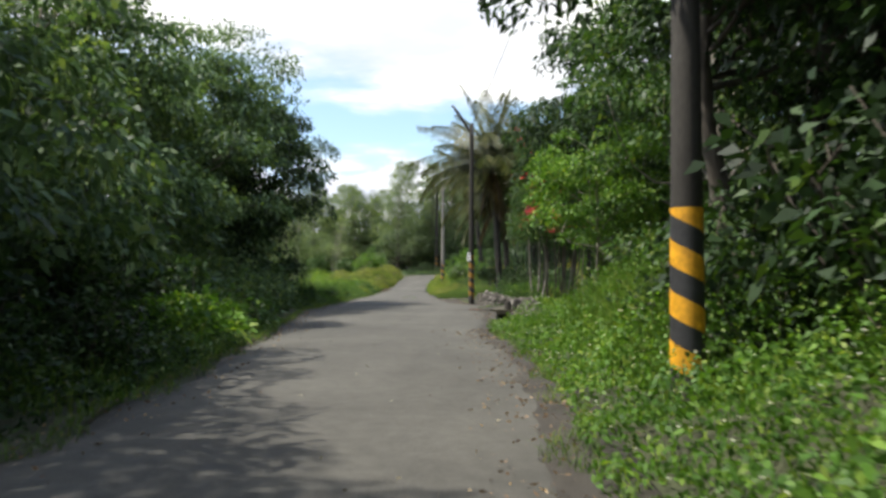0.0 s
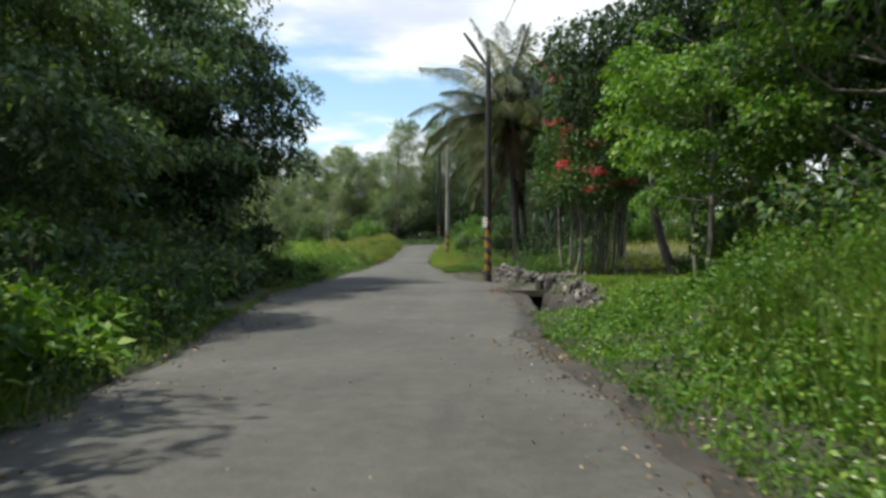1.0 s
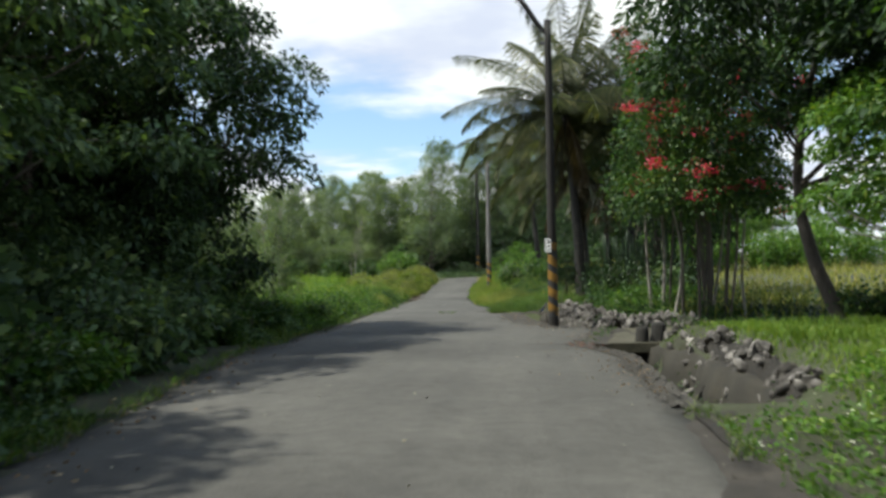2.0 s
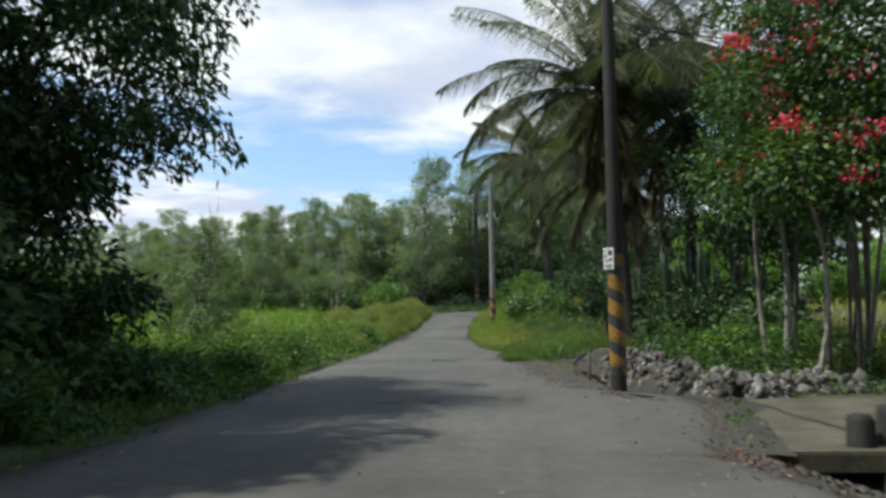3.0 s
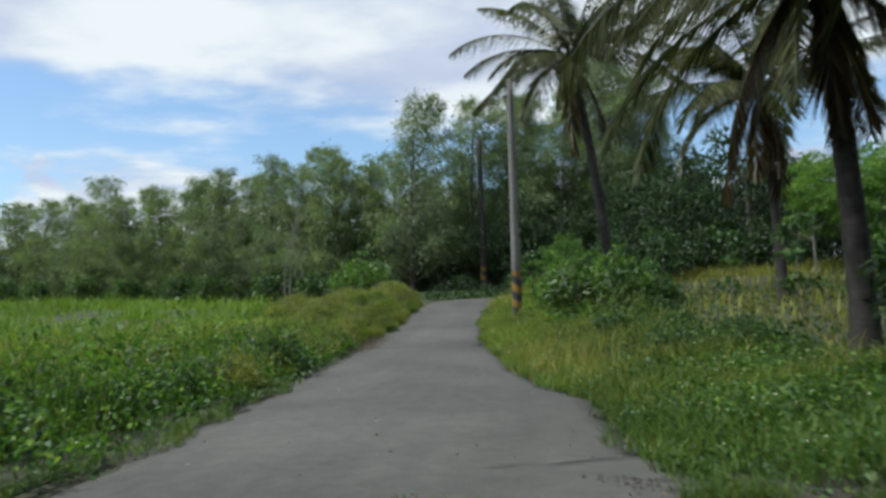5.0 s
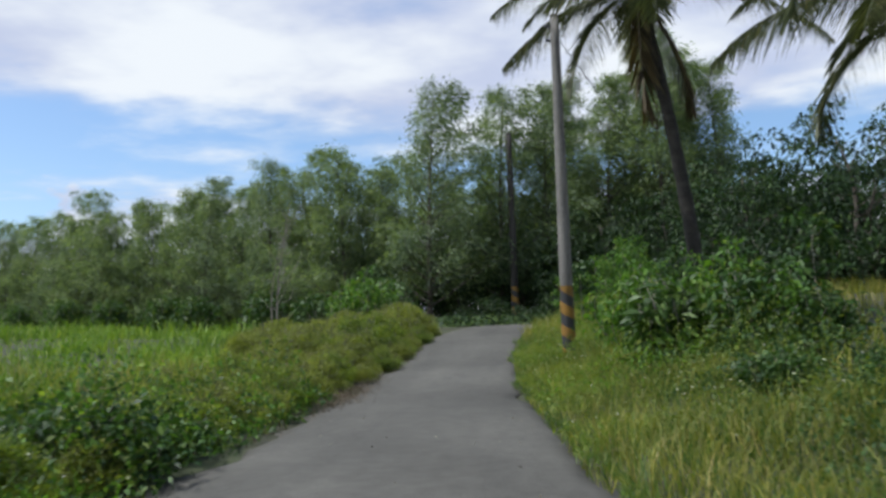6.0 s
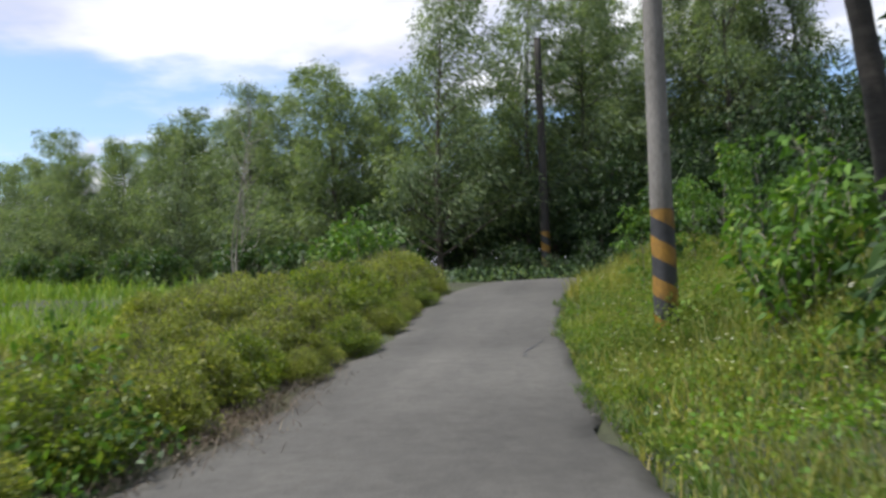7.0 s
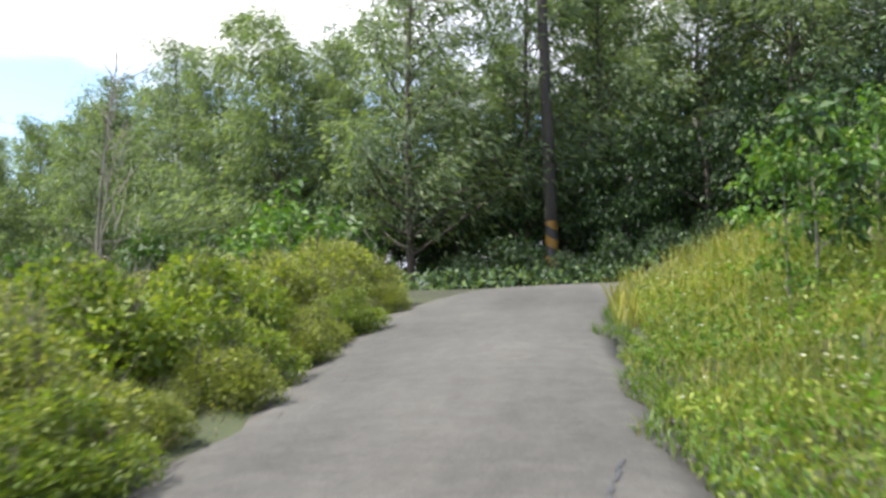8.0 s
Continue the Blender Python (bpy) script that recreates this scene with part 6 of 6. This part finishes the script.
def build_marks():
    """Cracks and the joint across the lane, and what grows in it."""
    def crackline(pts, w, label):
        pts = np.array(pts, float)
        q = np.linspace(0, len(pts) - 1, 40)
        p = np.stack([np.interp(q, np.arange(len(pts)), pts[:, k]) for k in (0, 1)], 1) + rng.normal(0, 0.012, (40, 2))
        t = unit(np.gradient(p, axis=0))
        nn = np.stack([-t[:, 1], t[:, 0]], 1)
        ww = w * rng.uniform(0.4, 1.3, 40)[:, None]
        edge = (right_edge(p[:, 1]) - left_edge(p[:, 1])) / 2
        c = (p[:, 0] - (right_edge(p[:, 1]) + left_edge(p[:, 1])) / 2) / edge
        z = (rise(p[:, 1]) + 0.05 * (1 - c * c) + 0.006)[:, None]
        v = np.stack([np.c_[p - nn * ww, z], np.c_[p + nn * ww, z]], 1).reshape(-1, 3)
        i = np.arange(39) * 2
        tagged(part("road_crack", mesh_np("road_crack", v, [np.stack([i, i + 1, i + 3, i + 2], -1)], TAR)), label, "crack", kind="structure")
    crackline([(-3.66, 66.9), (-3.72, 67.3), (-3.6, 67.9), (-3.5, 68.5)], 0.014, "dark crack in the asphalt")
    crackline([(-5.0, 45.15), (-3.0, 45.1), (-1.2, 45.1), (0.6, 45.0)], 0.02, "joint across the asphalt lane")
    for k, (x, y, r, n) in enumerate([(0.0, 45.15, 0.36, 700), (0.35, 45.0, 0.22, 250), (-1.75, 45.1, 0.2, 120), (-2.1, 45.12, 0.12, 60), (1.0, 45.3, 0.25, 250)]):
        a, q = rng.uniform(0, 6.28, n), r * np.sqrt(rng.uniform(0, 1, n))
        px, py = x + np.cos(a) * q, y + np.sin(a) * q * 0.4
        v, f = blades(np.c_[px, py, 0 * px + 0.01], rng.uniform(0.04, 0.16, n) * (2.0 if k == 0 else 1.0), np.full(n, 0.008), 0.8)
        tagged(part("grass_tuft", mesh_np("grass_tuft", v, f, GRASS)), "small tuft of grass growing in the road joint", "grass", "tufts in the joint", "thing")
    n = 420
    y = rng.uniform(1, 60, n)
    x = left_edge(y) + (right_edge(y) - left_edge(y)) * rng.beta(0.8, 0.6, n)
    z = rise(y) + 0.056 - 0.05 * (2 * (x - left_edge(y)) / (right_edge(y) - left_edge(y)) - 1) ** 2
    v, f = leaf_quads(np.c_[x, y, z], rng.normal(size=(n, 3)) * np.array([1, 1, 0.15]), 0.045 * rng.uniform(0.4, 1.3, n), 0.022, 0.0)
    tagged(part("leaf_litter", mesh_np("leaf_litter", v, [f], LITTER_PALE)), "pale dead leaves scattered over the lane", "leaf litter", kind="stuff")
    # tufts and grit that creep over both edges of the lane
    for side, y0, y1, n in ((1, 45.8, 76, 9000), (-1, 38, 53, 5000), (1, 4, 24, 4000), (-1, 4, 38, 5000)):
        y = rng.uniform(y0, y1, n)
        reach = np.clip(0.16 + 0.2 * patchy(y * 2.3, 11 + 0 * y) + 0.12 * patchy(y * 6.0, 3 + 0 * y), 0.0, 0.5)
        u = -reach * rng.uniform(0, 1, n) ** 0.8 + 0.12
        x = right_edge(y) + u if side > 0 else left_edge(y) - u
        ok = ~in_ditch(x, y)
        x, y = x[ok], y[ok]
        cut = len(x) * 2 // 3
        v, f = blades(np.c_[x, y, rise(y) + 0.005][:cut], rng.uniform(0.05, 0.2, cut), np.full(cut, 0.009), 0.9)
        tagged(part("grass", mesh_np("edge_grass", v, f, GRASS)), "short grass creeping over the edge of the lane", "grass", kind="stuff")
        m = len(x) - cut
        q = 0.014 * rng.uniform(0.4, 1.8, m)[:, None]
        corner = np.array([[1, 0, 0], [0, 1, 0], [-1, 0, 0], [0, -1, 0], [0, 0, 1.0]])
        v = (np.c_[x, y, rise(y) + 0.03][cut:][:, None] + corner[None] * q[:, None] * rng.uniform(0.7, 1.3, (m, 5, 1))).reshape(-1, 3)
        i = np.arange(m)[:, None] * 5
        tri = np.concatenate([i + np.array(t) for t in ((0, 1, 4), (1, 2, 4), (2, 3, 4), (3, 0, 4))])
        tagged(part("gravel", mesh_np("edge_grit", v, [tri], GRIT)), "crumbled grit along the edge of the lane", "gravel", kind="stuff")
    # withered stalks lying on the left edge
    n = 2600
    y = np.r_[rng.uniform(57, 71, 700), rng.normal(63.2, 1.3, n - 700)]
    x = left_edge(y) + rng.normal(-0.2, 0.3, n)
    v, f = blades(np.c_[x, y, rise(y) + 0.01], rng.uniform(0.04, 0.2, n), np.full(n, 0.007), 2.6)
    tagged(part("dry_grass", mesh_np("dry_grass", v, f, WITHERED)), "withered brown grass lying on the road edge", "dry grass", kind="stuff")
    n = 700
    y = rng.uniform(25, 46, n)
    x = right_edge(y) - np.abs(rng.normal(0, 0.5, n))
    v, f = leaf_quads(np.c_[x, y, rise(y) + rng.uniform(0.03, 0.06, n)], rng.normal(size=(n, 3)) * np.array([1, 1, 0.2]), 0.05 * rng.uniform(0.4, 1.2, n), 0.025, 0.0)
    tagged(part("leaf_litter", mesh_np("leaf_litter", v, [f], LITTER)), "scattered dead leaves and grit by the drain", "leaf litter", kind="stuff")


def plant_saplings():
    shrubby = tree_meshes("leafy_sapling", 3.6, 0.8, 0.8, 18, 1000, 0.13, LEAF_LIGHT, BARK_PALE, 0.035, 0.4, "tall", 0.4, aspect=0.5, split=True)
    for x, y, s in ((-1.62, 72.2, 0.54), (0.3, 70.8, 0.75), (-0.7, 74.8, 0.6), (0.4, 74.3, 0.65), (-0.5, 72.8, 0.55)):
        plant_tree(shrubby, x, y, 50 * y, s, "light green leafy sapling with pale thin stems", group="saplings", name="sapling", category="sapling")
    young = tree_meshes("sapling", 3.0, 0.6, 0.9, 11, 380, 0.19, LEAF_MID, BARK_PALE, 0.028, 0.33, "tall", 0.3, aspect=0.42, split=True)
    for k, (x, y, s) in enumerate([(-2.9, 16.6, 0.62), (1.9, 72.6, 0.8), (-1.28, 72.5, 0.74), (3.6, 60.5, 0.75), (2.2, 61.5, 0.8), (4.6, 58.0, 0.8), (6.2, 57.0, 0.85)]):
        plant_tree(young, x, y, 80 * k, s, "thin sapling with sparse bright green leaves", group="saplings", name="sapling", category="sapling")
    slim = feather_meshes("slim", 3.7, 0.85, 0.4, 32, 3600, 0.14, LEAF_GREY_HAZE, BARK, 0.05, 0.1, plume=0.24)
    for x, y, q in ((-8.2, 44.4, 1.0), (-9.6, 45.4, 0.8), (-9.0, 47.0, 0.75)):
        plant_tree(slim, x, y, 40 * y, q, "slim young feathery tree at the edge of the field", group="saplings", name="sapling", category="sapling")
    bare = [limb((0, 0, -0.2), (0.5, 0, 4.6), 0.04, 0.008, 0.04, 9)]
    for k in range(16):
        h = rng.uniform(1.2, 4.2)
        root = np.array([0.5 * h / 4.6, 0, h])
        bare.append(limb(root, root + np.array([rng.normal(0.2, 0.35), rng.normal(0, 0.4), rng.uniform(0.5, 1.1)]), 0.014, 0.004, 0.1, 5))
    v, f = tubes(bare, 5)
    me = mesh_np("bare_stem", v, f, BARK_PALE, True)
    for k, (x, y, s) in enumerate([(-13.4, 79.2, 1.25), (-14.0, 80.6, 1.0), (-8.0, 44.6, 0.92), (-8.6, 45.0, 0.8)]):
        e = base("bare_tree", Matrix.Translation((x, y, float(ground_z(x, y)))) @ Matrix.Rotation(k, 4, "Z") @ Matrix.Scale(s, 4), "leafless pale sapling with thin twigs", "tree", "bare saplings")
        part("trunk", me, e)


for seed, build in enumerate((build_poles, build_marks, plant_saplings, build_ditch, build_gateway_bits, build_shoulders, grow_palms, build_thicket, grow_trees, plant_bushes, sow)):
    rng = np.random.default_rng(41 + seed)
    build()
